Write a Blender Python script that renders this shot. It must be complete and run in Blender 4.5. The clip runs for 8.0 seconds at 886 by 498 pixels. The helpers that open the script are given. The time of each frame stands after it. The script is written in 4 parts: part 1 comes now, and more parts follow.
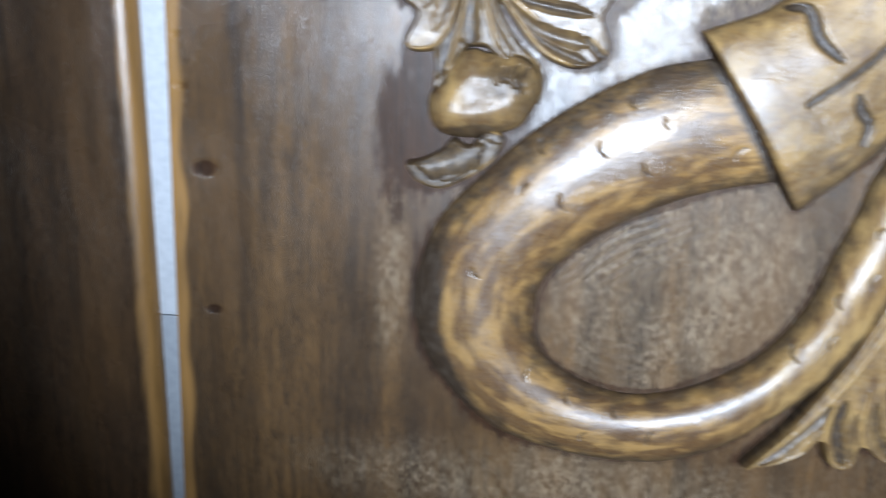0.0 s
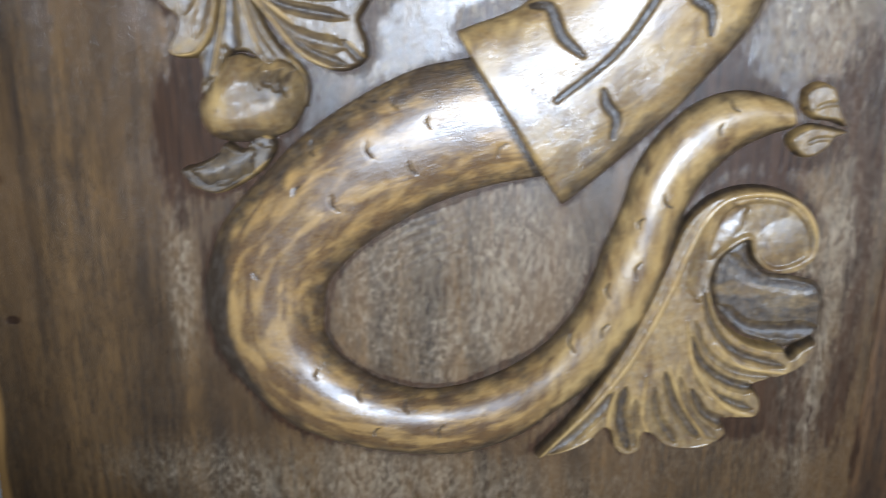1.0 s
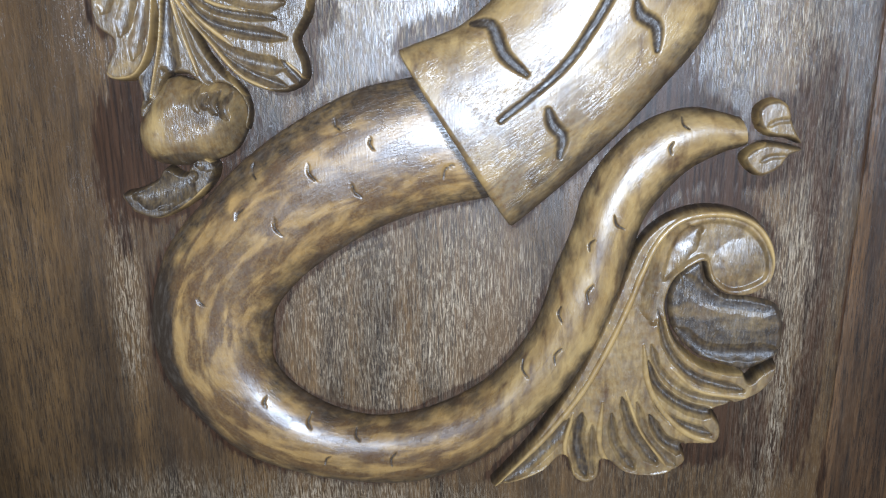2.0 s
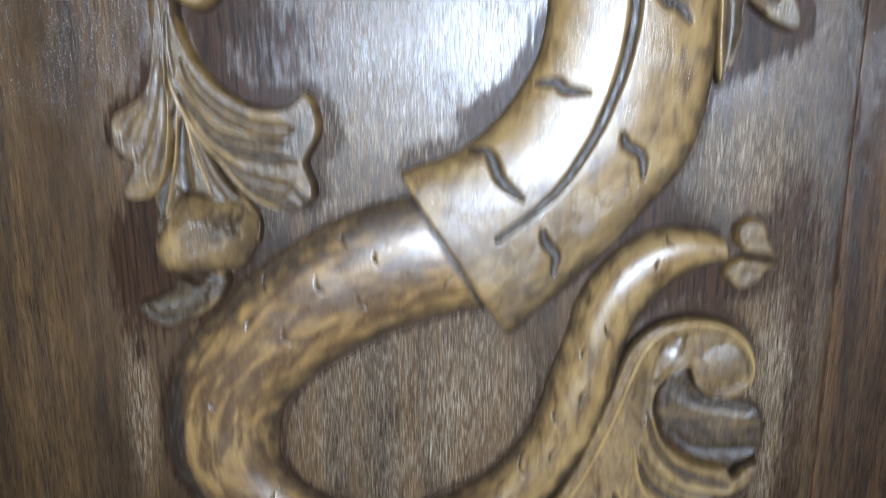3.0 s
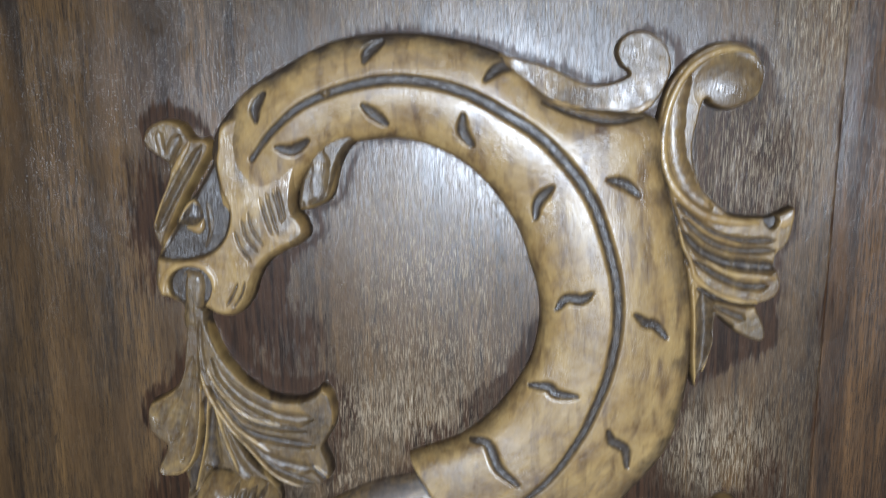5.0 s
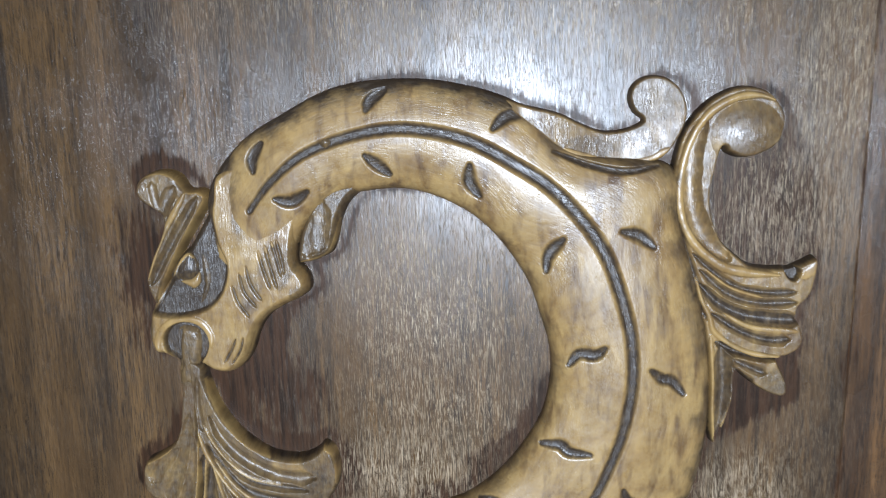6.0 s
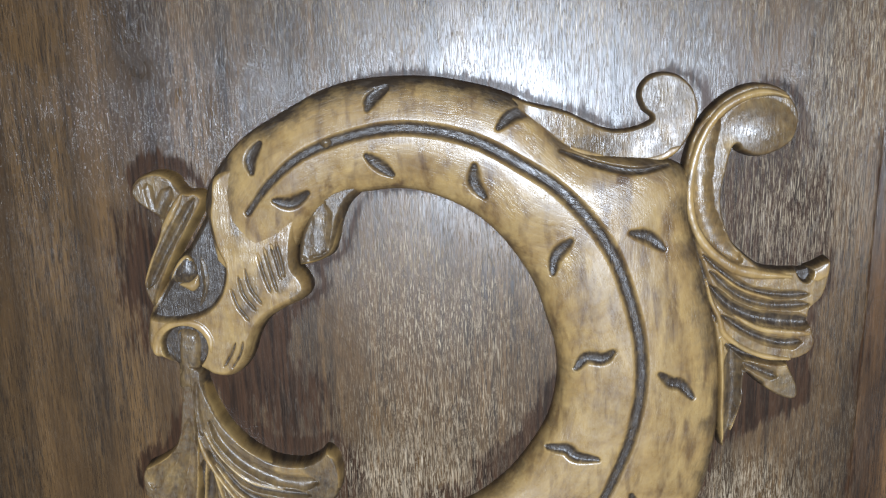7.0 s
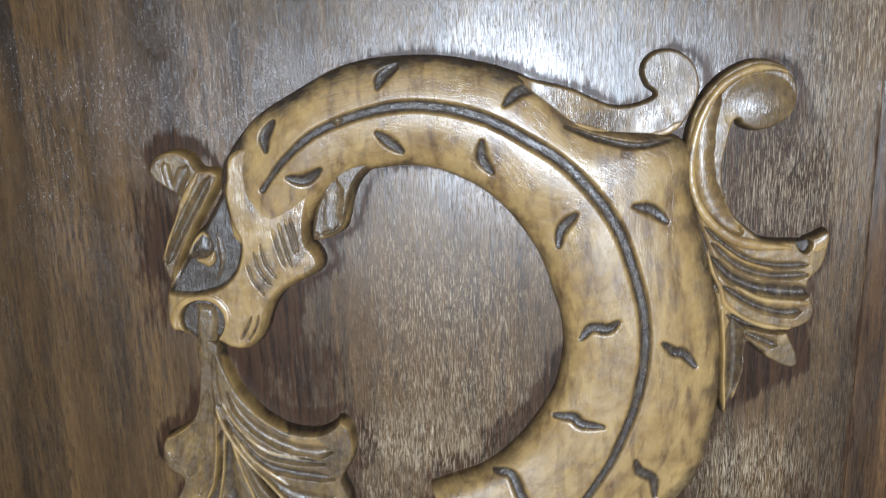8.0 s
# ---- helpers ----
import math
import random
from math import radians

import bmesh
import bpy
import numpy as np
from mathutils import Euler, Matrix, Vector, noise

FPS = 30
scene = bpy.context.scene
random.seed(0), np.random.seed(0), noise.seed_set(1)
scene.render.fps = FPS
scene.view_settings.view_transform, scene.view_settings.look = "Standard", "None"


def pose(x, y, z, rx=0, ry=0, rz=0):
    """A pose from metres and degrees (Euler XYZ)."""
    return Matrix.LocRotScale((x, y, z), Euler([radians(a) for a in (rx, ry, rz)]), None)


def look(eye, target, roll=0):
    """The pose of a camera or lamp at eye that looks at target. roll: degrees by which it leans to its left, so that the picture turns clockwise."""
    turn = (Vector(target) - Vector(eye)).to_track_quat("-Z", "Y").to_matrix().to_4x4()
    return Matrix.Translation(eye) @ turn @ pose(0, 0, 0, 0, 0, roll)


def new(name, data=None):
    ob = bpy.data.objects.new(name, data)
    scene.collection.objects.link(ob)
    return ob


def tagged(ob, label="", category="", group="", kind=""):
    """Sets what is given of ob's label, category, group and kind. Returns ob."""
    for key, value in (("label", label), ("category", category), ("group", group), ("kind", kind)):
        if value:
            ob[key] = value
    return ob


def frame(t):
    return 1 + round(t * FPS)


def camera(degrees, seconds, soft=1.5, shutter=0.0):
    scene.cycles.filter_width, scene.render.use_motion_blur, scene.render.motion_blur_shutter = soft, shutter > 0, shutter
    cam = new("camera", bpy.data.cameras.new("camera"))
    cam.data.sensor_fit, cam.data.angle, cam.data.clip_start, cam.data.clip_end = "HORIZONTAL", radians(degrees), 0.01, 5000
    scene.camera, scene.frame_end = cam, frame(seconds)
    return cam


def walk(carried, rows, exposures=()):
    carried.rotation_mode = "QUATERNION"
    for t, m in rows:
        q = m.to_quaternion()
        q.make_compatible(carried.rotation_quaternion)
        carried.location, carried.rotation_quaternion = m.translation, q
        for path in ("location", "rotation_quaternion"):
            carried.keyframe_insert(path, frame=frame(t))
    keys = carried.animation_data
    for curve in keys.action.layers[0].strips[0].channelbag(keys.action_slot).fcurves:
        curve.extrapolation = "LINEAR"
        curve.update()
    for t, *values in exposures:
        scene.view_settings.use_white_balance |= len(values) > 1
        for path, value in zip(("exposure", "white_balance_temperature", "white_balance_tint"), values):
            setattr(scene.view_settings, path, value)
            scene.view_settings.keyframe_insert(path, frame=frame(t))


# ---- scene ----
cam = camera(60.0, 8.0, soft=1.3, shutter=0.9)
PATH = [
    (0, (0.027, -0.346, 1.29), (-0.169, 1.578, 0.779), 1.7),
    (0.5, (0.08, -0.345, 1.292), (-0.125, 1.573, 0.766), 0.7),
    (1, (0.117, -0.342, 1.294), (-0.021, 1.585, 0.776), 0.1),
    (1.2, (0.128, -0.338, 1.296), (-0.009, 1.586, 0.767), -0.1),
    (2.3, (0.143, -0.329, 1.299), (-0.018, 1.603, 0.808), -0.7),
    (2.5, (0.139, -0.331, 1.302), (-0.006, 1.6, 0.803), -0.6),
    (3, (0.137, -0.34, 1.341), (0.018, 1.607, 0.898), -0.7),
    (3.5, (0.134, -0.345, 1.382), (0.039, 1.61, 0.97), -0.6),
    (4, (0.136, -0.347, 1.401), (0.026, 1.608, 0.997), -0.9),
    (4.5, (0.137, -0.351, 1.436), (0.008, 1.608, 1.055), -1.3),
    (5, (0.139, -0.354, 1.465), (0.014, 1.609, 1.106), -1.0),
    (5.2, (0.142, -0.354, 1.472), (0.006, 1.611, 1.128), -1.0),
    (6.5, (0.133, -0.326, 1.49), (0.011, 1.632, 1.103), -1.7),
    (7, (0.133, -0.326, 1.493), (0.01, 1.628, 1.085), -1.7),
    (7.5, (0.133, -0.331, 1.49), (0.007, 1.623, 1.085), -1.5),
    (8, (0.132, -0.337, 1.489), (-0.006, 1.61, 1.053), -2.2),
]
walk(cam, [(t, look(eye, target, roll)) for t, eye, target, roll in PATH],
     exposures=[(0.0, 0.3, 6280, 10), (1.0, 0.22, 6100, 10), (2.5, 0.08, 5900, 10), (3.5, -0.27, 6200, 10), (4.5, -0.41, 6280, 10), (5.0, -0.29, 6300, 10), (6.5, -0.04, 6350, 10), (7.5, -0.15, 6500, 10), (8.0, -0.12, 6500, 10)])

# ---- light ----
world = bpy.data.worlds.new("dim_room_light")
scene.world = world
world.use_nodes = True
world.node_tree.nodes["Background"].inputs[0].default_value = (0.80, 0.90, 1.0, 1)
world.node_tree.nodes["Background"].inputs[1].default_value = 0.10

torch = bpy.data.lights.new("hand_torch", "SPOT")
torch.energy, torch.color, torch.shadow_soft_size = 500.0, (0.820, 0.95, 1.135), 0.06
torch.spot_size, torch.spot_blend = radians(22.4), 1.0
new("hand_torch", torch).matrix_world = look((0.22, -2.4, 1.41), (0.134, 0.0, 1.358))


# ---- materials ----
class Nodes:
    """A short way to write node trees."""

    def __init__(self, name):
        self.mat = bpy.data.materials.new(name)
        self.mat.use_nodes = True
        self.tree = self.mat.node_tree
        self.bsdf = self.tree.nodes["Principled BSDF"]

    def add(self, kind, inputs=None, **props):
        n = self.tree.nodes.new(kind)
        for k, v in props.items():
            setattr(n, k, v)
        for k, v in (inputs or {}).items():
            self.put(v, n.inputs[k])
        return n

    def put(self, v, socket):
        if isinstance(v, bpy.types.NodeSocket):
            self.tree.links.new(v, socket)
        else:
            socket.default_value = v

    def coords(self, kind, scale):
        tc = self.add("ShaderNodeTexCoord")
        return self.add("ShaderNodeMapping", {"Vector": tc.outputs[kind], "Scale": scale}).outputs[0]

    def noise(self, vec, scale, detail=4.0, rough=0.6, distort=0.0):
        return self.add("ShaderNodeTexNoise", {"Vector": vec, "Scale": scale, "Detail": detail, "Roughness": rough, "Distortion": distort}).outputs["Fac"]

    def attr(self, name):
        return self.add("ShaderNodeAttribute", attribute_name=name).outputs["Fac"]

    def math(self, op, a, b=0.0, clamp=False):
        n = self.add("ShaderNodeMath", operation=op, use_clamp=clamp)
        self.put(a, n.inputs[0])
        self.put(b, n.inputs[1])
        return n.outputs[0]

    def span(self, v, lo, hi, to0=0.0, to1=1.0):
        return self.add("ShaderNodeMapRange", {"Value": v, "From Min": lo, "From Max": hi, "To Min": to0, "To Max": to1}).outputs[0]

    def mix(self, f, a, b):
        n = self.add("ShaderNodeMix", data_type="RGBA")
        self.put(f, n.inputs[0])
        self.put(a, n.inputs[6])
        self.put(b, n.inputs[7])
        return n.outputs[2]

    def bump(self, height, strength, distance, normal=None):
        n = self.add("ShaderNodeBump", {"Height": height, "Strength": strength, "Distance": distance})
        if normal:
            self.put(normal, n.inputs["Normal"])
        return n.outputs[0]

    def finish(self, colour, rough, normal=None, spec=0.5):
        self.put(colour, self.bsdf.inputs["Base Color"])
        self.put(rough, self.bsdf.inputs["Roughness"])
        self.put(spec, self.bsdf.inputs["Specular IOR Level"])
        if normal:
            self.put(normal, self.bsdf.inputs["Normal"])
        return self.mat


TAN, HONEY = (0.388, 0.250, 0.094, 1), (0.292, 0.174, 0.060, 1)
SCRAPED = (0.128, 0.092, 0.054, 1)
UMBER, GREY, BROWN = (0.034, 0.023, 0.015, 1), (0.088, 0.068, 0.050, 1), (0.088, 0.044, 0.018, 1)


def carved_wood():
    """Waxed wood, worn to tan on the heights, stained dark in the cuts, with some shade painted in."""
    k = Nodes("waxed_carved_wood")
    flow = k.coords("UV", (1, 1, 1))
    streak = k.noise(k.coords("UV", (60, 230, 1)), 1.0, 4, 0.6, 0.9)
    blot = k.noise(flow, 55, 4, 0.6, 0.6)
    fine = k.noise(flow, 1100, 3, 0.6)
    pores = k.noise(k.coords("Object", (1300, 1300, 190)), 1.0, 3, 0.6)
    tone = k.mix(k.span(blot, 0.36, 0.66), TAN, HONEY)
    dirt = k.math("ADD", k.math("MULTIPLY", k.span(streak, 0.48, 0.68), 0.40), k.math("MULTIPLY", k.span(blot, 0.54, 0.72), 0.4))
    dirt = k.math("MULTIPLY", dirt, k.attr("dirt"))
    chisel = k.span(k.attr("dirt"), 1.2, 1.7)
    patch = k.span(k.noise(k.coords("UV", (40, 135, 1)), 1.0, 5, 0.6, 0.5), 0.41, 0.57)
    dirt = k.math("ADD", k.math("MULTIPLY", dirt, k.span(chisel, 0.0, 1.0, 1.0, 0.30)), k.math("MULTIPLY", k.math("MULTIPLY", patch, chisel), 0.95), clamp=True)
    dirt = k.math("MULTIPLY", dirt, k.span(fine, 0.3, 0.6, 0.7, 1.0), clamp=True)
    tone = k.mix(k.math("MULTIPLY", chisel, 0.45), tone, (0.350, 0.185, 0.052, 1))
    smudge = k.span(k.noise(k.coords("Object", (190, 190, 50)), 1.0, 3, 0.55, 0.3), 0.50, 0.72)
    dirt = k.math("ADD", dirt, k.math("MULTIPLY", smudge, k.math("MULTIPLY", k.span(k.attr("dirt"), 0.0, 1.2, 0.0, 0.95), k.span(chisel, 0.0, 1.0, 1.0, 0.25))), clamp=True)
    tone = k.mix(dirt, tone, BROWN)
    film = k.math("MULTIPLY", k.attr("glaze"), k.span(k.noise(k.coords("UV", (45, 110, 1)), 1.0, 6, 0.68, 1.0), 0.34, 0.58, 0.25, 1.0), clamp=True)
    tone = k.mix(film, tone, k.mix(k.span(k.noise(flow, 500, 4, 0.7), 0.4, 0.62), SCRAPED, BROWN))
    rag = k.math("ADD", k.span(k.noise(flow, 260, 5, 0.7, 0.6), 0.3, 0.7, -0.18, 0.18), k.span(k.noise(k.coords("UV", (300, 1100, 1)), 1.0, 3, 0.6), 0.35, 0.65, -0.08, 0.08))
    stain_shade = k.span(k.math("ADD", k.attr("stain_shade"), rag), 0.10, 0.92)
    dark = k.mix(k.span(k.noise(k.coords("UV", (150, 420, 1)), 1.0, 4, 0.65), 0.48, 0.78), UMBER, GREY)
    colour = k.mix(stain_shade, tone, dark)
    rough = k.span(k.noise(flow, 120, 5, 0.7), 0.32, 0.68, 0.23, 0.40)
    rough = k.math("ADD", rough, k.math("MULTIPLY", stain_shade, 0.05))
    n = k.bump(k.noise(flow, 60, 2, 0.5), 0.05, 0.0010)
    n = k.bump(k.span(streak, 0.4, 0.65), 0.07, 0.0004, n)
    rubbed = k.span(k.noise(flow, 42, 4, 0.6, 0.5), 0.44, 0.58)
    scratch = k.span(k.noise(k.coords("UV", (260, 1500, 1)), 1.0, 3, 0.6, 0.4), 0.48, 0.66)
    n = k.bump(k.math("MULTIPLY", scratch, k.math("MAXIMUM", k.math("MULTIPLY", rubbed, k.attr("glaze")), stain_shade)), 0.26, 0.0004, n)
    n = k.bump(k.math("MULTIPLY", k.noise(flow, 900, 3, 0.6), stain_shade), 0.16, 0.0005, n)
    n = k.bump(pores, 0.11, 0.0004, n)
    return k.finish(colour, rough, n, k.span(stain_shade, 0.0, 1.0, 0.48, 0.36))


def board_wood(seed, light=(0.128, 0.069, 0.026, 1), deep=(0.030, 0.018, 0.010, 1), warm=(0.118, 0.062, 0.024, 1)):
    """Brown stained plank with upright grain, open pores and scuffed wax."""
    k = Nodes("stained_plank")
    off = k.add("ShaderNodeTexCoord").outputs["Object"]
    at = k.add("ShaderNodeVectorMath", operation="ADD", inputs={0: off, 1: (seed, 0.0, seed * 2.0)}).outputs[0]

    def scaled(x, z, slant=0.0):
        return k.add("ShaderNodeMapping", {"Vector": at, "Scale": (x, x, z), "Rotation": (0.0, slant, 0.0)}).outputs[0]

    band = k.noise(scaled(46, 2.6), 1.0, 5, 0.62, 0.8)
    grain = k.noise(scaled(520, 24), 1.0, 4, 0.65, 0.3)
    cloud = k.noise(scaled(24, 13), 1.0, 4, 0.6, 0.4)
    dash_a = k.span(k.noise(scaled(3300, 120, 0.02), 1.0, 3, 0.65, 0.15), 0.565, 0.61)
    dash_b = k.span(k.noise(scaled(3300, 210, -0.12), 1.0, 3, 0.6, 0.2), 0.575, 0.62)
    dash_c = k.span(k.noise(scaled(2500, 130, -0.22), 1.0, 3, 0.62, 0.3), 0.56, 0.605)
    dash_d = k.span(k.noise(scaled(2500, 120, 0.45), 1.0, 3, 0.62, 0.5), 0.575, 0.62)
    cross = k.math("MULTIPLY", k.math("MAXIMUM", dash_c, dash_d), k.attr("slash"))
    dash = k.math("MAXIMUM", dash_a, dash_b)
    colour = k.mix(k.span(band, 0.36, 0.63, 0.06, 1.0), deep, light)
    colour = k.mix(k.span(grain, 0.40, 0.66, 0.0, 0.65), colour, (0.020, 0.014, 0.010, 1))
    pore = k.span(k.noise(scaled(2300, 90, -0.02), 1.0, 3, 0.68, 0.1), 0.52, 0.57)
    colour = k.mix(k.math("MULTIPLY", pore, 0.75), colour, (0.016, 0.011, 0.008, 1))
    colour = k.mix(k.span(k.noise(scaled(30, 5), 1.0, 4, 0.6, 0.5), 0.48, 0.66, 0.0, 0.4), colour, warm)
    rag = k.noise(scaled(420, 60, 0.05), 1.0, 5, 0.65)
    # staining, knots and joints, plus the shade painted beside the carving
    stained = k.span(k.math("ADD", k.attr("stain_shade"), k.span(rag, 0.3, 0.7, -0.45, 0.45)), 0.32, 0.72)
    scuff = k.math("MULTIPLY", k.span(cloud, 0.38, 0.58, 0.35, 1.0), k.attr("scuff"))
    bare = k.span(stained, 0.0, 1.0, 1.0, 0.28)
    scuff = k.math("MULTIPLY", scuff, bare)
    colour = k.mix(k.math("MULTIPLY", stained, 1.1, clamp=True), colour, k.mix(k.span(grain, 0.42, 0.62), (0.046, 0.022, 0.011, 1), (0.018, 0.010, 0.006, 1)))
    fleck = k.math("MAXIMUM", k.math("MULTIPLY", dash, scuff), k.math("MULTIPLY", cross, 0.85))
    # pale scuff marks; their glint is painted into this colour
    colour = k.mix(k.math("MULTIPLY", fleck, 0.95), colour, (0.480, 0.370, 0.245, 1))
    worn = k.math("MULTIPLY", k.attr("worn"), k.span(k.noise(scaled(260, 20), 1.0, 3), 0.3, 0.6, 0.55, 1.0), clamp=True)
    colour = k.mix(worn, colour, (0.30, 0.160, 0.050, 1))
    rough = k.math("ADD", k.span(cloud, 0.3, 0.7, 0.25, 0.32), k.math("MULTIPLY", stained, 0.06))
    n = k.bump(k.math("SUBTRACT", grain, k.math("MULTIPLY", pore, 0.8)), 0.10, 0.0004)
    n = k.bump(fleck, 0.62, 0.00027, n)
    return k.finish(colour, rough, n, k.span(stained, 0.0, 1.0, 0.43, 0.12))


def plain(name, a, b, scale, rough=0.7, relief=0.0004):
    k = Nodes(name)
    v = k.coords("Object", (1, 1, 1))
    colour = k.mix(k.span(k.noise(v, scale, 5), 0.35, 0.65), (*a, 1), (*b, 1))
    return k.finish(colour, rough, k.bump(k.noise(v, scale * 12, 4), 0.4, relief))


CARVED = carved_wood()
PLANK, PLANK_B, PLANK_C = board_wood(0.0), board_wood(3.7, (0.150, 0.075, 0.030, 1), (0.042, 0.022, 0.012, 1), (0.170, 0.080, 0.028, 1)), board_wood(7.3, (0.085, 0.046, 0.022, 1))
PLASTER = plain("white_plaster", (0.80, 0.82, 0.84), (0.72, 0.74, 0.77), 9, 0.6, 0.0015)
SEAL_WHITE = plain("white_seal", (0.50, 0.53, 0.56), (0.42, 0.45, 0.48), 220, 0.35, 0.0006)
SEAL_GREY = plain("grey_seal", (0.34, 0.37, 0.40), (0.28, 0.31, 0.34), 220, 0.4, 0.0006)
FLOORING = plain("brown_floor", (0.20, 0.13, 0.08), (0.14, 0.09, 0.06), 6, 0.5)


# ---- shaping ----
def spline(points, closed=False, step=8):
    """A smooth line through the points (millimetres), in metres, z from 1.3 m."""
    p = np.array(points, float).reshape(-1, 2)
    n = len(p)
    if closed:
        q = np.vstack([p[-1:], p, p[:2]])
    else:
        q = np.vstack([2 * p[:1] - p[1:2], p, 2 * p[-1:] - p[-2:-1]])
    out = []
    for i in range(n if closed else n - 1):
        a, b, c, d = q[i:i + 4]
        for s in np.arange(step) / step:
            out.append(0.5 * (2 * b + (c - a) * s + (2 * a - 5 * b + 4 * c - d) * s * s + (3 * b - a - 3 * c + d) * s ** 3))
    if not closed:
        out.append(p[-1])
    return np.array(out) * 0.001


def line_gap(X, Z, line):
    """Distance from grid points to an open line, and how far along it (0 to 1) the nearest place lies."""
    best, along = np.full(X.shape, 9.0), np.zeros(X.shape)
    m = len(line) - 1
    for i in range(m):
        a, e = line[i], line[i + 1] - line[i]
        s = np.clip(((X - a[0]) * e[0] + (Z - a[1]) * e[1]) / (e @ e + 1e-12), 0, 1)
        d = np.hypot(X - a[0] - s * e[0], Z - a[1] - s * e[1])
        near = d < best
        best = np.where(near, d, best)
        along = np.where(near, (i + s) / m, along)
    return best, along


def inside_depth(X, Z, loop):
    """Signed distance to a closed outline, positive inside."""
    d, _ = line_gap(X, Z, np.vstack([loop, loop[:1]]))
    inside = np.zeros(X.shape, bool)
    for a, b in zip(loop, np.roll(loop, -1, axis=0)):
        if a[1] != b[1]:
            inside ^= ((a[1] > Z) != (b[1] > Z)) & (X < (b[0] - a[0]) * (Z - a[1]) / (b[1] - a[1]) + a[0])
    return np.where(inside, d, -d)


def wobble(X, Z, size, seed):
    """Soft hand-made unevenness, about -1 to 1."""
    rng = np.random.default_rng(seed)
    out = np.zeros(X.shape)
    for _ in range(7):
        ang, ph, f = rng.uniform(0, 6.28), rng.uniform(0, 6.28), rng.uniform(0.6, 1.7) * 6.28 / size
        out += np.sin(f * (np.cos(ang) * X + np.sin(ang) * Z) + ph)
    return out / 4.0


def sheet(name, X, Y, Z, keep, material, parent, label="", uv=None, **layers):
    """A mesh from a grid of places, with per-point layers."""
    rows, cols = X.shape
    idx = np.arange(rows * cols).reshape(rows, cols)
    quad = np.stack([idx[:-1, :-1], idx[:-1, 1:], idx[1:, 1:], idx[1:, :-1]], -1)
    ok = keep[:-1, :-1] | keep[:-1, 1:] | keep[1:, 1:] | keep[1:, :-1]
    quad = quad[ok]
    used = np.unique(quad)
    remap = np.zeros(rows * cols, np.int32)
    remap[used] = np.arange(len(used))
    quad = remap[quad]
    me = bpy.data.meshes.new(name)
    me.vertices.add(len(used))
    me.vertices.foreach_set("co", np.stack([X.ravel()[used], Y.ravel()[used], Z.ravel()[used] + 1.3], -1).astype(np.float32).ravel())
    me.loops.add(quad.size)
    me.loops.foreach_set("vertex_index", quad.astype(np.int32).ravel())
    me.polygons.add(len(quad))
    me.polygons.foreach_set("loop_start", np.arange(0, quad.size, 4, dtype=np.int32))
    me.polygons.foreach_set("use_smooth", np.ones(len(quad), bool))
    for key, values in layers.items():
        a = me.attributes.new(key, "FLOAT", "POINT")
        a.data.foreach_set("value", values.ravel()[used].astype(np.float32))
    U, V = uv if uv else (Z, X)
    both = np.stack([U.ravel()[used], V.ravel()[used]], -1)[quad.ravel()]
    me.uv_layers.new(name="UVMap").data.foreach_set("uv", both.astype(np.float32).ravel())
    me.update()
    me.validate()
    me.materials.append(material)
    ob = new(name, me)
    ob.parent = parent
    return tagged(ob, label)


def smooth01(x):
    x = np.clip(x, 0, 1)
    return x * x * (3 - 2 * x)


GROUND = []  # outlines of everything that stands proud of the plank


def cut_all(X, Z, cuts, power=4):
    """Depth and stain of cuts: each is (points in mm, half width mm, depth mm, stain)."""
    depth, stain_shade = np.zeros(X.shape), np.zeros(X.shape)
    for pts, w, dep, dark in cuts:
        line = spline(pts, step=6)
        m = ((X > line[:, 0].min() - 0.012) & (X < line[:, 0].max() + 0.012) & (Z > line[:, 1].min() - 0.012) & (Z < line[:, 1].max() + 0.012))
        if not m.any():
            continue
        d, s = line_gap(X[m], Z[m], line)
        taper = (0.30 + 0.70 * np.sin(np.pi * np.clip(s * 0.92 + 0.04, 0, 1)) ** 0.6) * (1 + 0.03 * wobble(X[m], Z[m], 0.03, 71))
        depth[m] = np.maximum(depth[m], np.exp(-(d / (w * 0.001 * taper)) ** power) * dep * 0.001 * taper)
        stain_shade[m] = np.maximum(stain_shade[m], np.exp(-(d / (w * 0.00108 * taper)) ** (power + 1)) * dark)
    return depth, stain_shade


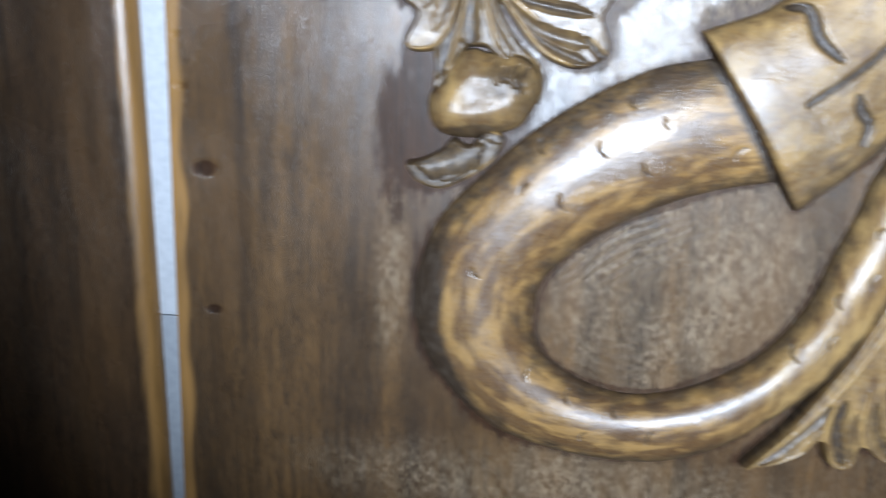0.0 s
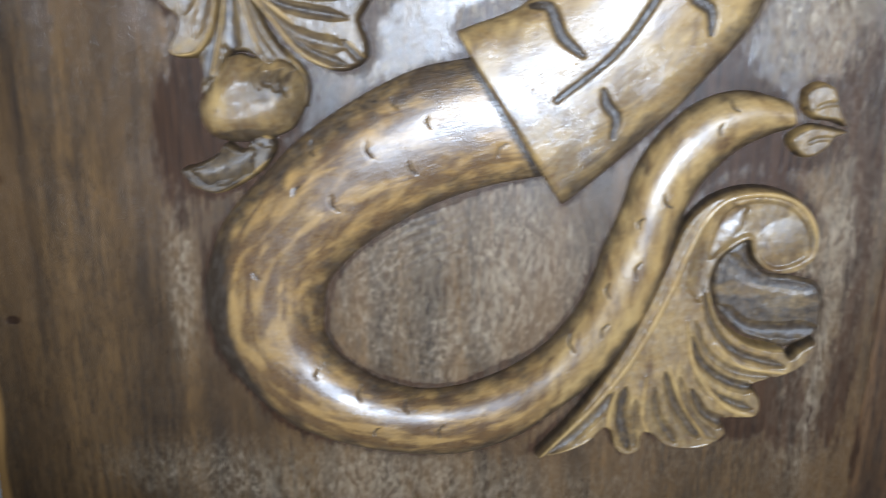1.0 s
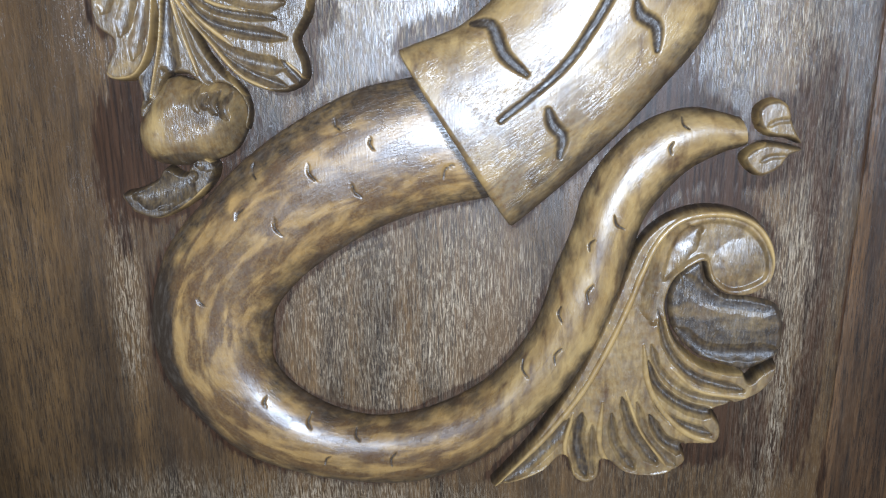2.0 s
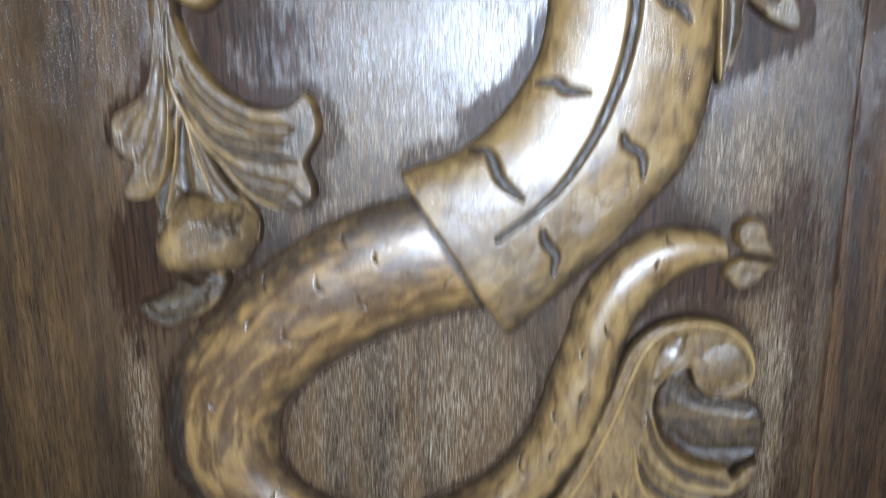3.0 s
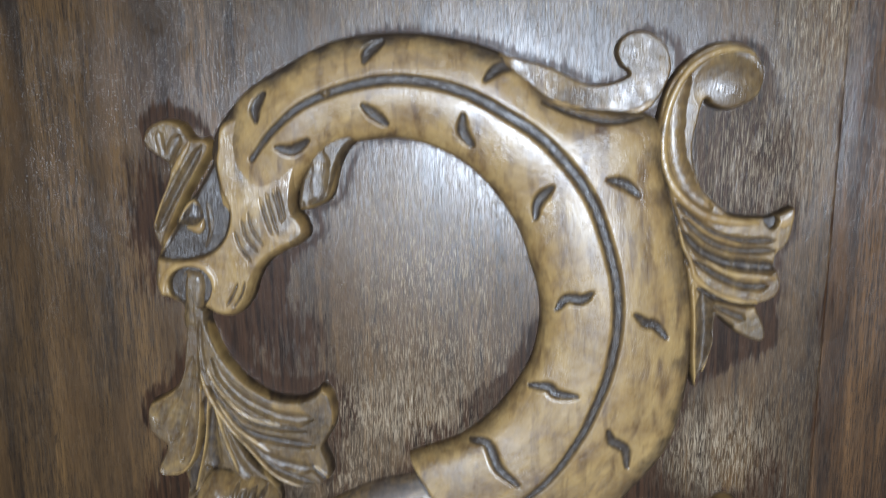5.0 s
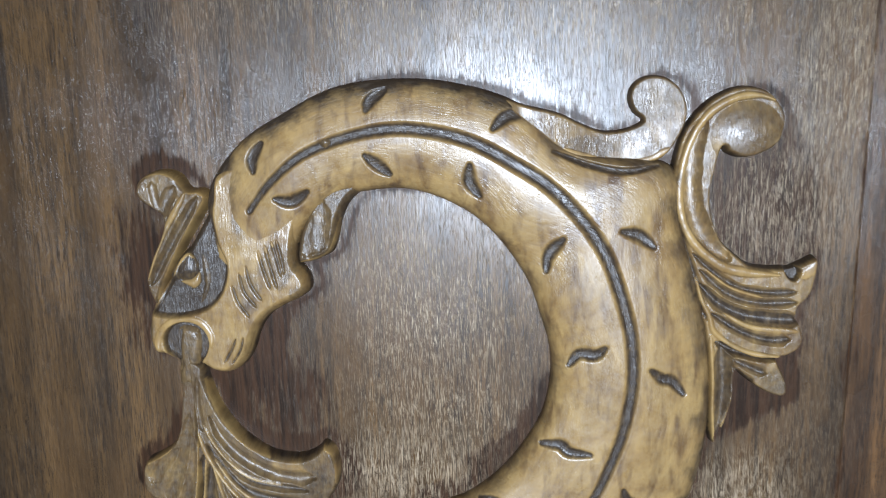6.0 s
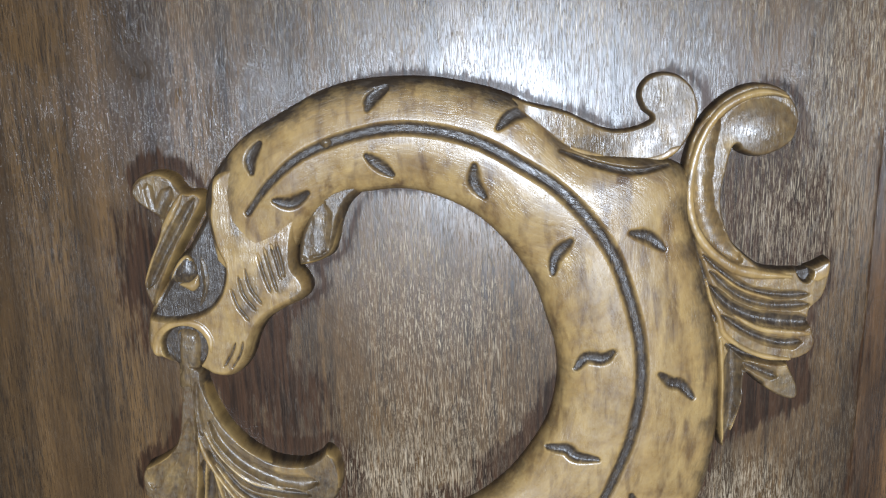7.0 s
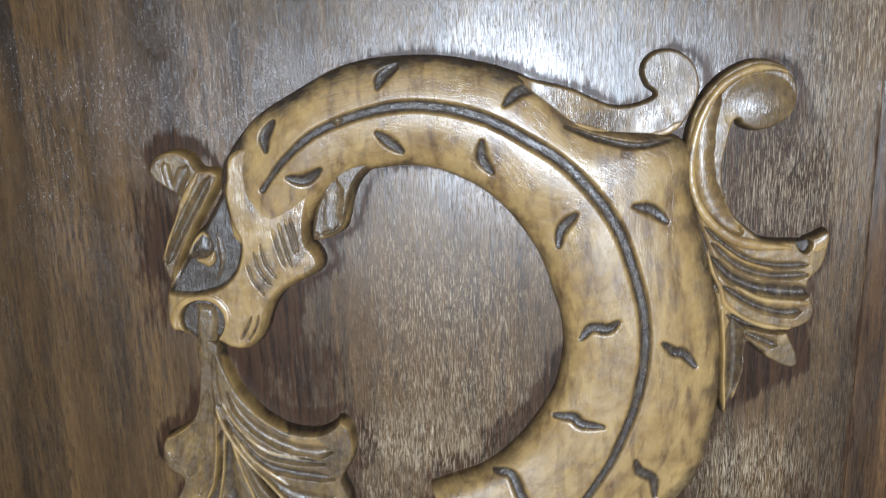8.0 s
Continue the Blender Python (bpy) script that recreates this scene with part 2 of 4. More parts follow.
def carving(name, outline, height, wall, parent, label="", valleys=(), ridges=(), pits=(), domes=(), tone=0.25, dirt=0.45, glaze=0.35, blots=(),
            lift=None, seed=1, cell=0.33, foot=0.0, foot_shade=0.85):
    """A carved form (mm): a steep-walled rise inside a closed outline, gouged by valleys (line, half width from and to,
    depth, stain), with worn ridges (line, half width from and to, rise), sunken pits (outline, depth, slope, darkness),
    domes (x, z, reach x, reach z, rise) and darker and paler blots."""
    loop = spline(outline, True, 6)
    GROUND.append(loop)
    c, pad = cell * 0.001, 0.003
    X, Z = np.meshgrid(np.arange(loop[:, 0].min() - pad, loop[:, 0].max() + pad, c), np.arange(loop[:, 1].min() - pad, loop[:, 1].max() + pad, c))
    d = inside_depth(X, Z, loop)
    s = np.clip(d / (wall * 0.001), 0, 1)
    h = height * 0.001 * (0.5 * np.sqrt(1 - (1 - s) ** 2) + 0.5 * s * (2 - s))
    stain_shade, clean, up, down = np.full(X.shape, float(tone)), np.zeros(X.shape), np.zeros(X.shape), np.zeros(X.shape)
    rub = np.clip(0.80 + 0.35 * wobble(X, Z, 0.016, seed + 60), 0.25, 1)
    for cx, cz, rx, rz, rise in domes:
        h += rise * 0.001 * np.clip(1 - ((X * 1000 - cx) / rx) ** 2 - ((Z * 1000 - cz) / rz) ** 2, 0, 1)
    for cx, cz, rx, rz, amount in blots:
        q = np.sqrt(((X * 1000 - cx) / rx) ** 2 + ((Z * 1000 - cz) / rz) ** 2) + 0.18 * wobble(X, Z, 0.012, seed + 61)
        stain_shade += amount * smooth01((1.15 - q) / 0.5)
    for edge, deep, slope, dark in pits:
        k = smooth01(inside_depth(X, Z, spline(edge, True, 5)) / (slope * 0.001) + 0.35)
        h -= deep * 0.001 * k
        stain_shade = np.maximum(stain_shade, dark * k)

    def along(line, w0, w1):
        pts = spline(line, step=6)
        m = (X > pts[:, 0].min() - 0.008) & (X < pts[:, 0].max() + 0.008) & (Z > pts[:, 1].min() - 0.008) & (Z < pts[:, 1].max() + 0.008)
        g, t = line_gap(X[m], Z[m], pts)
        w = (w0 + (w1 - w0) * t) * np.sqrt(np.clip(t / 0.15, 0.08, 1) * np.clip((1 - t) / 0.10, 0.08, 1)) * (1 + 0.10 * wobble(X[m], Z[m], 0.010, seed + 62))
        return m, np.clip(1 - (g / (w * 0.001)) ** 2, 0, 1)

    for line, w0, w1, deep, dark in valleys:
        m, q = along(line, 1.7 * w0, 1.7 * w1)
        down[m] = np.maximum(down[m], 1.25 * deep * 0.001 * q)
        stain_shade[m] = np.maximum(stain_shade[m], 0.92 * dark * smooth01((q - 0.35) / 0.5))
    for line, w0, w1, rise in ridges:
        m, q = along(line, w0, w1)
        up[m] = np.maximum(up[m], rise * 0.001 * np.sqrt(q))
        clean[m] = np.maximum(clean[m], smooth01(q * 1.8))
    h += up - down * (1 - clean)
    clean *= rub
    stain_shade = stain_shade * (1 - 0.92 * clean)
    if lift:
        dh, ds = lift(X, Z, d)
        h += dh
        stain_shade = stain_shade + ds
    h += (0.00010 * wobble(X, Z, 0.024, seed) + 0.00005 * wobble(X, Z, 0.007, seed + 63)) * np.clip(d / 0.002, 0, 1)
    h = np.where(d > 0, np.maximum(h, -0.001) + foot * 0.001, d * 4.0 + foot * 0.001)
    # shade in the crevice at the wall's foot is painted in here
    stain_shade = np.clip(np.maximum(stain_shade, foot_shade * smooth01((0.0011 - d) / 0.0008) * (1 - 0.9 * clean)), 0, 1)
    return sheet(name, X, -h, Z, d > -0.0012 - foot * 0.0003, CARVED, parent, label, stain_shade=stain_shade, dirt=dirt * (1 - 0.7 * clean), glaze=np.clip(glaze * (1 - 0.95 * clean), 0, 1))


def band(name, outer, inner, heights, parent, label="", cuts=(), base=0.0, dirt=1.0, glaze=0.1, sharp=2.2, dome=0.3, nu=700, nv=110, seed=1, cliff=0.0, edge_dark=(0.0, 0.0), edge_at=0.62, edge_soft=0.3, extra=None):
    """A rounded limb that runs between two edges (mm), with cuts across and along it."""
    o, i = spline(outer, step=40), spline(inner, step=40)
    k = np.linspace(0, len(o) - 1, nu)
    j = np.arange(len(o))
    o = np.stack([np.interp(k, j, o[:, 0]), np.interp(k, j, o[:, 1])], -1)
    i = np.stack([np.interp(k, j, i[:, 0]), np.interp(k, j, i[:, 1])], -1)
    GROUND.append(np.vstack([o[::6], i[::-6]]))
    v = np.sin(np.pi / 2 * np.linspace(-1, 1, nv))
    C, W = (o + i) / 2, (o - i) / 2
    X = C[:, :1] + v[None] * W[:, :1]
    Z = C[:, 1:] + v[None] * W[:, 1:]
    H = np.interp(np.linspace(0, 1, nu), np.linspace(0, 1, len(heights)), heights)
    win = np.hanning(nu // 14 * 2 + 3)[1:-1]
    H = np.convolve(np.pad(H, len(win) // 2, mode="edge"), win / win.sum(), mode="valid")[:, None] * 0.001
    h = H * np.sqrt(1 - np.abs(v[None]) ** sharp) * (1 - dome * v[None] ** 2)
    run = np.concatenate([[0], np.cumsum(np.hypot(*np.diff(C, axis=0).T))])[:, None]
    if cliff:
        left = run[-1, 0] - run
        h = h - cliff * 0.001 * (1 - np.sqrt(np.clip(1 - (1 - np.clip(left / 0.0025, 0, 1)) ** 2, 0, 1)))
    dep, dark = cut_all(X, Z, cuts)
    h = h - dep * np.clip(h / 0.004, 0, 1)
    stain_shade = np.maximum(np.full(X.shape, base), dark)
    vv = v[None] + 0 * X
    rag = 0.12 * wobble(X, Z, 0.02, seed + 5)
    stain_shade = np.maximum(stain_shade, edge_dark[0] * smooth01((vv + rag - edge_at) / edge_soft))
    stain_shade = np.maximum(stain_shade, edge_dark[1] * smooth01((-vv + rag - edge_at - 0.15) / edge_soft))
    if extra:
        stain_shade = np.clip(stain_shade + extra(X, Z, vv), 0, 1)
    h = h + 0.00014 * wobble(X, Z, 0.045, seed) * np.clip(h / 0.004, 0, 1)
    h[:, 0] = h[:, -1] = -0.003
    X, Z, h, stain_shade = [np.vstack([q[:1], q, q[-1:]]) for q in (X, Z, h, stain_shade)]
    h[0] = h[-1] = -0.003
    # end walls painted dark, for the shaded gap at the collar
    stain_shade[0] = stain_shade[-1] = 0.95
    soil = dirt(X, Z) if callable(dirt) else np.full(X.shape, dirt)
    U = np.vstack([run[:1], run, run[-1:]]) + 0 * X
    width = np.hypot(*(W.T))[:, None]
    V = np.vstack([(v[None] * width)[:1], v[None] * width, (v[None] * width)[-1:]])
    return sheet(name, X, -h, Z, np.ones(X.shape, bool), CARVED, parent, label, uv=(U, V), stain_shade=stain_shade, dirt=soil, glaze=glaze(X, Z) if callable(glaze) else np.full(X.shape, glaze))


def solid(name, x0, x1, y0, y1, z0, z1, material, parent=None, bevel=0.0):
    bm = bmesh.new()
    bmesh.ops.create_cube(bm, size=1)
    for p in bm.verts:
        p.co = Vector(((x0 + x1) / 2 + p.co.x * (x1 - x0), (y0 + y1) / 2 + p.co.y * (y1 - y0), (z0 + z1) / 2 + p.co.z * (z1 - z0)))
    if bevel:
        bmesh.ops.bevel(bm, geom=bm.edges[:], offset=bevel, segments=3, affect="EDGES", profile=0.6)
    me = bpy.data.meshes.new(name)
    bm.to_mesh(me)
    bm.free()
    me.materials.append(material)
    ob = new(name, me)
    ob.parent = parent
    return ob


def thing(name, label, category):
    ob = new(name)
    ob.empty_display_size = 0.05
    return tagged(ob, label, category)


# ---- the room ----
tagged(solid("floor", -1.8, 2.0, -3.4, 0.16, -0.1, 0.0, FLOORING), "plain brown floor", "floor", kind="structure")
tagged(solid("ceiling", -1.8, 2.0, -3.4, 0.16, 2.6, 2.7, PLASTER), "plain white ceiling", "ceiling", kind="structure")
tagged(solid("wall_north", -1.8, 2.0, 0.045, 0.16, 0.0, 2.6, PLASTER), "white wall close behind the carved panel", "wall", kind="structure")
tagged(solid("wall_south", -1.8, 2.0, -3.4, -3.3, 0.0, 2.6, PLASTER), "plain white wall", "wall", kind="structure")
tagged(solid("wall_west", -1.8, -1.7, -3.3, 0.045, 0.0, 2.6, PLASTER), "plain white wall", "wall", kind="structure")
tagged(solid("wall_east", 1.9, 2.0, -3.3, 0.045, 0.0, 2.6, PLASTER), "plain white wall", "wall", kind="structure")
# ---- the carved panel ----
panel = thing("carved_panel", "dark-stained wooden panel carved with a coiled serpent and leaf scrolls", "carved panel")

RING = [31, 144, 40, 155, 53, 166, 66, 172, 80, 176, 96, 178, 114, 176, 130, 171, 146, 162, 161, 152, 175, 137, 184, 123, 190, 107, 195, 87, 196, 67,
        193, 47, 188, 31, 180, 13, 165, -9, 141, -29]
MARKS = [[129, 9, 137, 8, 142, -3, 151, -11], [157, 37, 165, 37, 169, 34, 178, 33], [169, 74, 173, 79, 180, 79, 184, 82], [159, 116, 160, 123, 163, 127, 166, 130],
         [127, 162, 127, 155, 131, 149], [83, 167, 88, 163, 93, 159], [43, 149, 50, 148, 57, 152]]
MARKS_OUT = [[34, 161, 34, 167, 38, 173], [84, 186, 86, 190, 92, 194], [137, 177, 143, 182, 152, 183], [191, 133, 198, 131, 204, 126],
             [204, 72, 209, 68, 213, 67, 218, 61], [193, 16, 195, 11, 201, 7, 202, -2], [160, -25, 162, -31, 166, -36, 165, -44]]
BODY_OUT = [(12, 126), (11, 152), (26, 173), (47, 186), (69, 196), (93, 199), (119, 197), (147, 188), (173, 167), (212, 160), (217, 135), (226, 103), (231, 73), (231, 38),
            (223, 5), (206, -18), (189, -37), (168, -57), (146, -76)]
BODY_IN = [(40, 100), (47, 119), (54, 136), (69, 149), (81, 151), (96, 152), (110, 149), (126, 141), (139, 129), (151, 111), (157, 94), (161, 79), (161, 63), (156, 45),
           (142, 24), (126, 10), (115, 5), (106, 2), (98, -1)]
cuts = [(RING, 2.7, 1.7, 0.95)] + [(m, 2.6, 1.4, 0.95) for m in MARKS + MARKS_OUT]
cuts.append(([162, 167, 177, 161, 192, 158, 206, 160], 1.5, 2.0, 0.9))


def neck_dark(X, Z, v):
    # darkens the nape beside the ear and the coil's upper outer edge
    nape = np.exp(-(((X - 0.012) / 0.013) ** 2 + ((Z - 0.152) / 0.016) ** 2))
    back = smooth01((Z - 0.16) / 0.02) * smooth01((0.16 - X) / 0.03) * smooth01((v - 0.42) / 0.35)
    return 0.9 * nape * smooth01(v * 1.2 + 0.3) + 0.28 * back


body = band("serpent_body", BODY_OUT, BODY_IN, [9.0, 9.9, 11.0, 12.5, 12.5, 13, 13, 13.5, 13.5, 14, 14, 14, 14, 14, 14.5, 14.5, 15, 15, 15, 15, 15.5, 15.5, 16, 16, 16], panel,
            "tan waxed coil with a dark centre groove and notches", cuts, dirt=0.85, nu=1500, nv=200, seed=3, cliff=3.0, edge_dark=(0.75, 0.6), edge_at=0.62, edge_soft=0.4, sharp=15.0, dome=0.34, glaze=lambda X, Z: 0.36 + 0.5 * smooth01((0.015 - Z) / 0.05), extra=neck_dark)

TAIL_OUT = [(122, -8), (103, -12), (80, -17), (55, -29), (32, -44), (11, -63), (-11, -88), (-21, -118), (-19, -145), (-6, -168), (17, -189), (45, -199), (73, -203), (101, -202),
            (126, -193), (144, -180), (167, -159), (183, -136), (193, -112), (198, -89), (204, -70), (218, -53), (231, -45), (242, -41)]
TAIL_IN = [(152, -60), (138, -63), (113, -68), (88, -77), (67, -89), (51, -101), (39, -115), (36, -128), (36, -141), (45, -153), (61, -163), (80, -168), (99, -166), (118, -159),
           (134, -149), (147, -136), (158, -118), (165, -96), (172, -77), (177, -59), (187, -43), (202, -30), (220, -25), (239, -29)]
TICKS = [(35, -51), (61, -51), (45, -75), (28, -70), (80, -59), (8, -109), (34, -158), (54, -168), (62, -186), (93, -185), (76, -174), (72, -31), (87, -39), (119, -51),
         (180, -82), (191, -72), (180, -103), (168, -113), (167, -132), (153, -139), (216, -31), (211, -41)]
dice = random.Random(5)
cuts = []
for x, z in TICKS:
    a, s = dice.uniform(-2.2, -0.9), dice.uniform(2.4, 4.0)
    dx, dz = s * math.cos(a), s * math.sin(a)
    cuts.append(([x - dx, z - dz, x + 0.4 * dz, z - 0.4 * dx, x + dx, z + dz], 0.55, 1.0, 0.9))


def coil_shade(X, Z, v):
    # painted shade: under the body's collar and on the coil's lower-left shoulder
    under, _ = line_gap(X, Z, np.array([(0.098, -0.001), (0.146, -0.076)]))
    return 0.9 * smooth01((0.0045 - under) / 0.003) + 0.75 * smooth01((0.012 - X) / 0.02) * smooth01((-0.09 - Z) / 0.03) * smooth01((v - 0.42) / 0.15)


# edge_dark mixes stained flanks with the painted shade of the outer shoulder
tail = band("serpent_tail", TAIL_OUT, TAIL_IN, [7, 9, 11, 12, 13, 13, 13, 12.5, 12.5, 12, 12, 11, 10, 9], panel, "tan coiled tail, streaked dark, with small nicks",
            cuts, base=0.08, dirt=lambda X, Z: 1.7 - 0.75 * smooth01((X - 0.12) / 0.05), nu=1300, nv=120, seed=8, edge_dark=(0.78, 0.72), edge_at=0.42, edge_soft=0.42, extra=coil_shade, sharp=5.0, dome=0.5, glaze=0.38)

for cx, cz in ((66, 173), (181, 15)):
    carving("bead", [(cx - 3, cz), (cx, cz + 3), (cx + 3, cz), (cx, cz - 3)], 2.2, 3, body, "small dark bead in the groove", tone=0.7, dirt=0.2, foot=10.5)

# head with its hollows for eye and mouth
HEAD = [(-13.1, 77.4), (-18.5, 79.5), (-20.9, 86.7), (-20.2, 94.6), (-18.2, 101.1), (-13.3, 108.7), (-5.3, 120.1), (3.6, 133.7), (10.4, 145.4), (14.1, 158.4), (22.5, 164.9), (34.7, 165.8), (51.3, 161.8), (64.1, 156.3), (56.9, 145.4), (52.5, 137.2), (50.5, 129.2), (50.1, 121), (52.6, 117.4), (55, 112.4), (54.2, 107.3), (49.2, 103.3), (42.5, 100.3), (34.6, 95.3), (29.7, 88), (26.7, 79.7), (22.1, 72.8), (16.1, 69.1), (8.9, 69.7), (3, 73), (-3.6, 74.1), (-8.8, 73.3)]
SOCKET = [(15.1, 158.4), (15.3, 150.2), (14.2, 142.9), (15, 135.5), (16.3, 128.5), (19.1, 121), (18.2, 112.9), (14.8, 105.8), (8.7, 100.2), (-1.3, 97.2), (-11, 96.8), (-18, 99), (-14.4, 103.6), (-6.2, 118.8), (2.9, 133.7), (11.7, 147.8)]
MOUTH = [(-12.8, 84.8), (-11.2, 90), (-7.3, 93.4), (-1.6, 94.4), (3.9, 92.7), (7.3, 88.5), (7.9, 83.5), (6.2, 78.8), (3.2, 74.6), (1.2, 69.8), (-8.7, 69.8), (-11, 77.3)]
GILLS = [[33.5, 126.2, 35.7, 116.9, 38.1, 109.1], [36.4, 128.7, 38.6, 118.6, 40.9, 109.5], [39.5, 130.1, 41.4, 122.6, 43, 115.1], [41.7, 131, 43.2, 124.3, 44.4, 116], [20.7, 110.8, 23.1, 103.1, 27.6, 96.4], [24.2, 116.6, 26, 108.2, 31, 101],
         [27.5, 119.6, 29.3, 111.2, 33.7, 104], [20.7, 86.6, 18.2, 81.1, 14.6, 75.5], [24, 87.1, 22.2, 81, 18.4, 75]]


def neck_blend(X, Z, d):
    """The head sinks into the neck behind the gills."""
    neck = smooth01(((X - 0.02) * 0.5 + (Z - 0.12) * 0.87) / 0.060)
    return -0.0016 * neck, 0.0


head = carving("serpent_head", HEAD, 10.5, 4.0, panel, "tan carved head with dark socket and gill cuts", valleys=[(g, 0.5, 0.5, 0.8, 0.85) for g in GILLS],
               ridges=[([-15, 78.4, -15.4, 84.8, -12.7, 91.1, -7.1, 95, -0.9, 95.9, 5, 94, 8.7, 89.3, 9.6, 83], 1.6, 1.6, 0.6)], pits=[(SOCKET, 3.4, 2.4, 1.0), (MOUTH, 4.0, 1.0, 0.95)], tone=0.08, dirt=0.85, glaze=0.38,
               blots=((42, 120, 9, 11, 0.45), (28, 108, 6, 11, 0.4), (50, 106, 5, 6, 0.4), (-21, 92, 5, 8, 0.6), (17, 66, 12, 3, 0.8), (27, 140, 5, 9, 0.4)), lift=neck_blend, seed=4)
carving("tongue", [(-6.5, 91), (-2.2, 92.6), (3.2, 90.4), (3.9, 82.5), (1.2, 69.8), (-0.4, 63.9), (-7.7, 63.9), (-7.8, 73.3), (-7.9, 82.6)], 3.0, 4.0, head, "grey fluted tongue in the open mouth", valleys=[([-5, 90.5, -7.1, 82.6, -6.4, 71.4], 1.0, 1.0, 1.2, 0.7)], tone=0.62, foot=5.5, seed=5)
eye = carving("eye", [(-7.6, 114.8), (-5, 120.3), (-1.6, 124.3), (2.1, 126.3), (5, 122.2), (5.7, 117.1), (2.9, 114.1), (-1.7, 112.9)], 2.6, 5.5, head, "dark bulging carved eye", ridges=[([-6, 115.3, -3.2, 120.8, 1, 125, 3.8, 123.2], 0.7, 0.7, 0.5)], tone=0.86, foot=6.6, seed=51)
carving("eye_corner", [(-3.8, 113), (1.9, 114.4), (5.8, 117.6), (6.3, 112), (2.9, 109), (-0.5, 110.4)], 2.0, 2.5, eye, "tan worn corner of the eye", tone=0.1, dirt=0.3, foot=6.4, seed=52)
carving("brow", [(7.1, 125.7), (10.1, 121.1), (10.9, 113.5), (8.2, 105.4), (4.3, 101.8), (6.7, 111), (6.4, 118.6)], 1.4, 3.5, eye, "dark scraped brow ridge", tone=0.8, foot=6.5, seed=53)
EAR = [(-20.7, 154.8), (-16.4, 160.3), (-8.5, 162.5), (-1.4, 160.2), (2.9, 154.3), (8.1, 153.9), (11.6, 151.9), (11.5, 148.3), (6.5, 140.1), (-0.6, 129.3), (-6.1, 119.3), (-10.6, 110.8), (-14.7, 101), (-17.7, 105.7), (-19.3, 112.7), (-15.8, 123.5), (-11.2, 132.7), (-9.3, 139.4), (-11.6, 143.4), (-16.9, 147.2), (-20, 150.7)]
carving("ear", EAR, 9.5, 2.4, head, "leaf-shaped ear with pale worn rim",
        valleys=[([7.5, 150.3, -0.1, 138.7, -8.5, 125.2, -16, 111.9], 1.5, 1.3, 1.8, 0.8), ([-2.4, 154.9, -6.6, 148.2, -9.2, 142.3], 2.0, 1.6, 1.2, 0.7), ([-12.1, 157, -11.2, 151.2, -9.9, 145.3], 1.4, 1.2, 0.9, 0.6)],
        ridges=[([-20.3, 154.8, -15.7, 160, -8.3, 162, -1.5, 159.5, 3.1, 153.6, 8.2, 153.2, 11, 151.2, 10.7, 147.8, 5.4, 139.6, -1.7, 128.3, -7.2, 118.3, -11.7, 109.2, -14.5, 102.6], 1.5, 1.3, 0.9), ([2.8, 152.8, -2.5, 144.2, -8.6, 134.4, -13.9, 124, -18.2, 112.9], 1.5, 1.2, 0.8)],
        tone=0.5, glaze=0.7, seed=6)
GILL_FIN = [(49.9, 120.5), (50.2, 128.9), (52.7, 137.2), (56.9, 144.9), (63.1, 151.6), (71, 155.2), (82.6, 156.4), (80, 152.4), (73.9, 147), (69.9, 139.3), (67.7, 130.6), (65.1, 124.7), (58.8, 121.3), (53.8, 119.9)]
carving("gill_fin", GILL_FIN, 7.5, 3.0, head, "grey scraped hollow fin", valleys=[([56.7, 142.5, 54.6, 132.8, 54.8, 123.9], 3.0, 4.0, 1.0, 0.7), ([62.8, 147.2, 60.6, 135.1, 60.1, 125.8], 2.5, 3.5, 0.9, 0.6)],
        ridges=[([50.8, 120.5, 58.8, 122.1, 64.7, 125.7, 67.2, 131.3, 69.7, 139.8], 0.8, 0.7, 0.4)], tone=0.6, glaze=0.8, foot=1.0, seed=7)

# fin at the coil's shoulder and the tall scroll leaf beside it
FIN = [(136.9, 190.8), (150.5, 186.6), (164.2, 183), (173.3, 178.7), (182.4, 175.1), (191.9, 175.3), (199.7, 178.7), (195.8, 182.6), (193.8, 188.9), (196.2, 194.4), (202.1, 197.3), (209.9, 196.2), (215.8, 190.9), (218.5, 183.3), (217.9, 177.1), (214.6, 169.9), (209.8, 163.7), (202.7, 160.6), (191.8, 159.5), (178.9, 161.7), (168.8, 165.1), (157.3, 173.2)]


def fin_root(X, Z, d):
    return 0.0050 * (1 - smooth01((X - 0.152) / 0.040)) - 0.014 * (1 - smooth01((X - 0.124) / 0.026)), 0.06 * smooth01((X - 0.165) / 0.03)


carving("shoulder_fin", FIN, 5.5, 1.4, panel, "grey-tan curled fin", ridges=[([166.5, 167.9, 178.9, 163, 191.7, 160.9, 203.1, 162, 210.8, 166.8], 1.7, 1.7, 0.3)], lift=fin_root, tone=0.2, dirt=0.7, glaze=0.8,
        blots=((203, 186, 14, 12, 0.2), (176, 168, 16, 5, 0.3)), seed=9, foot_shade=0.6)
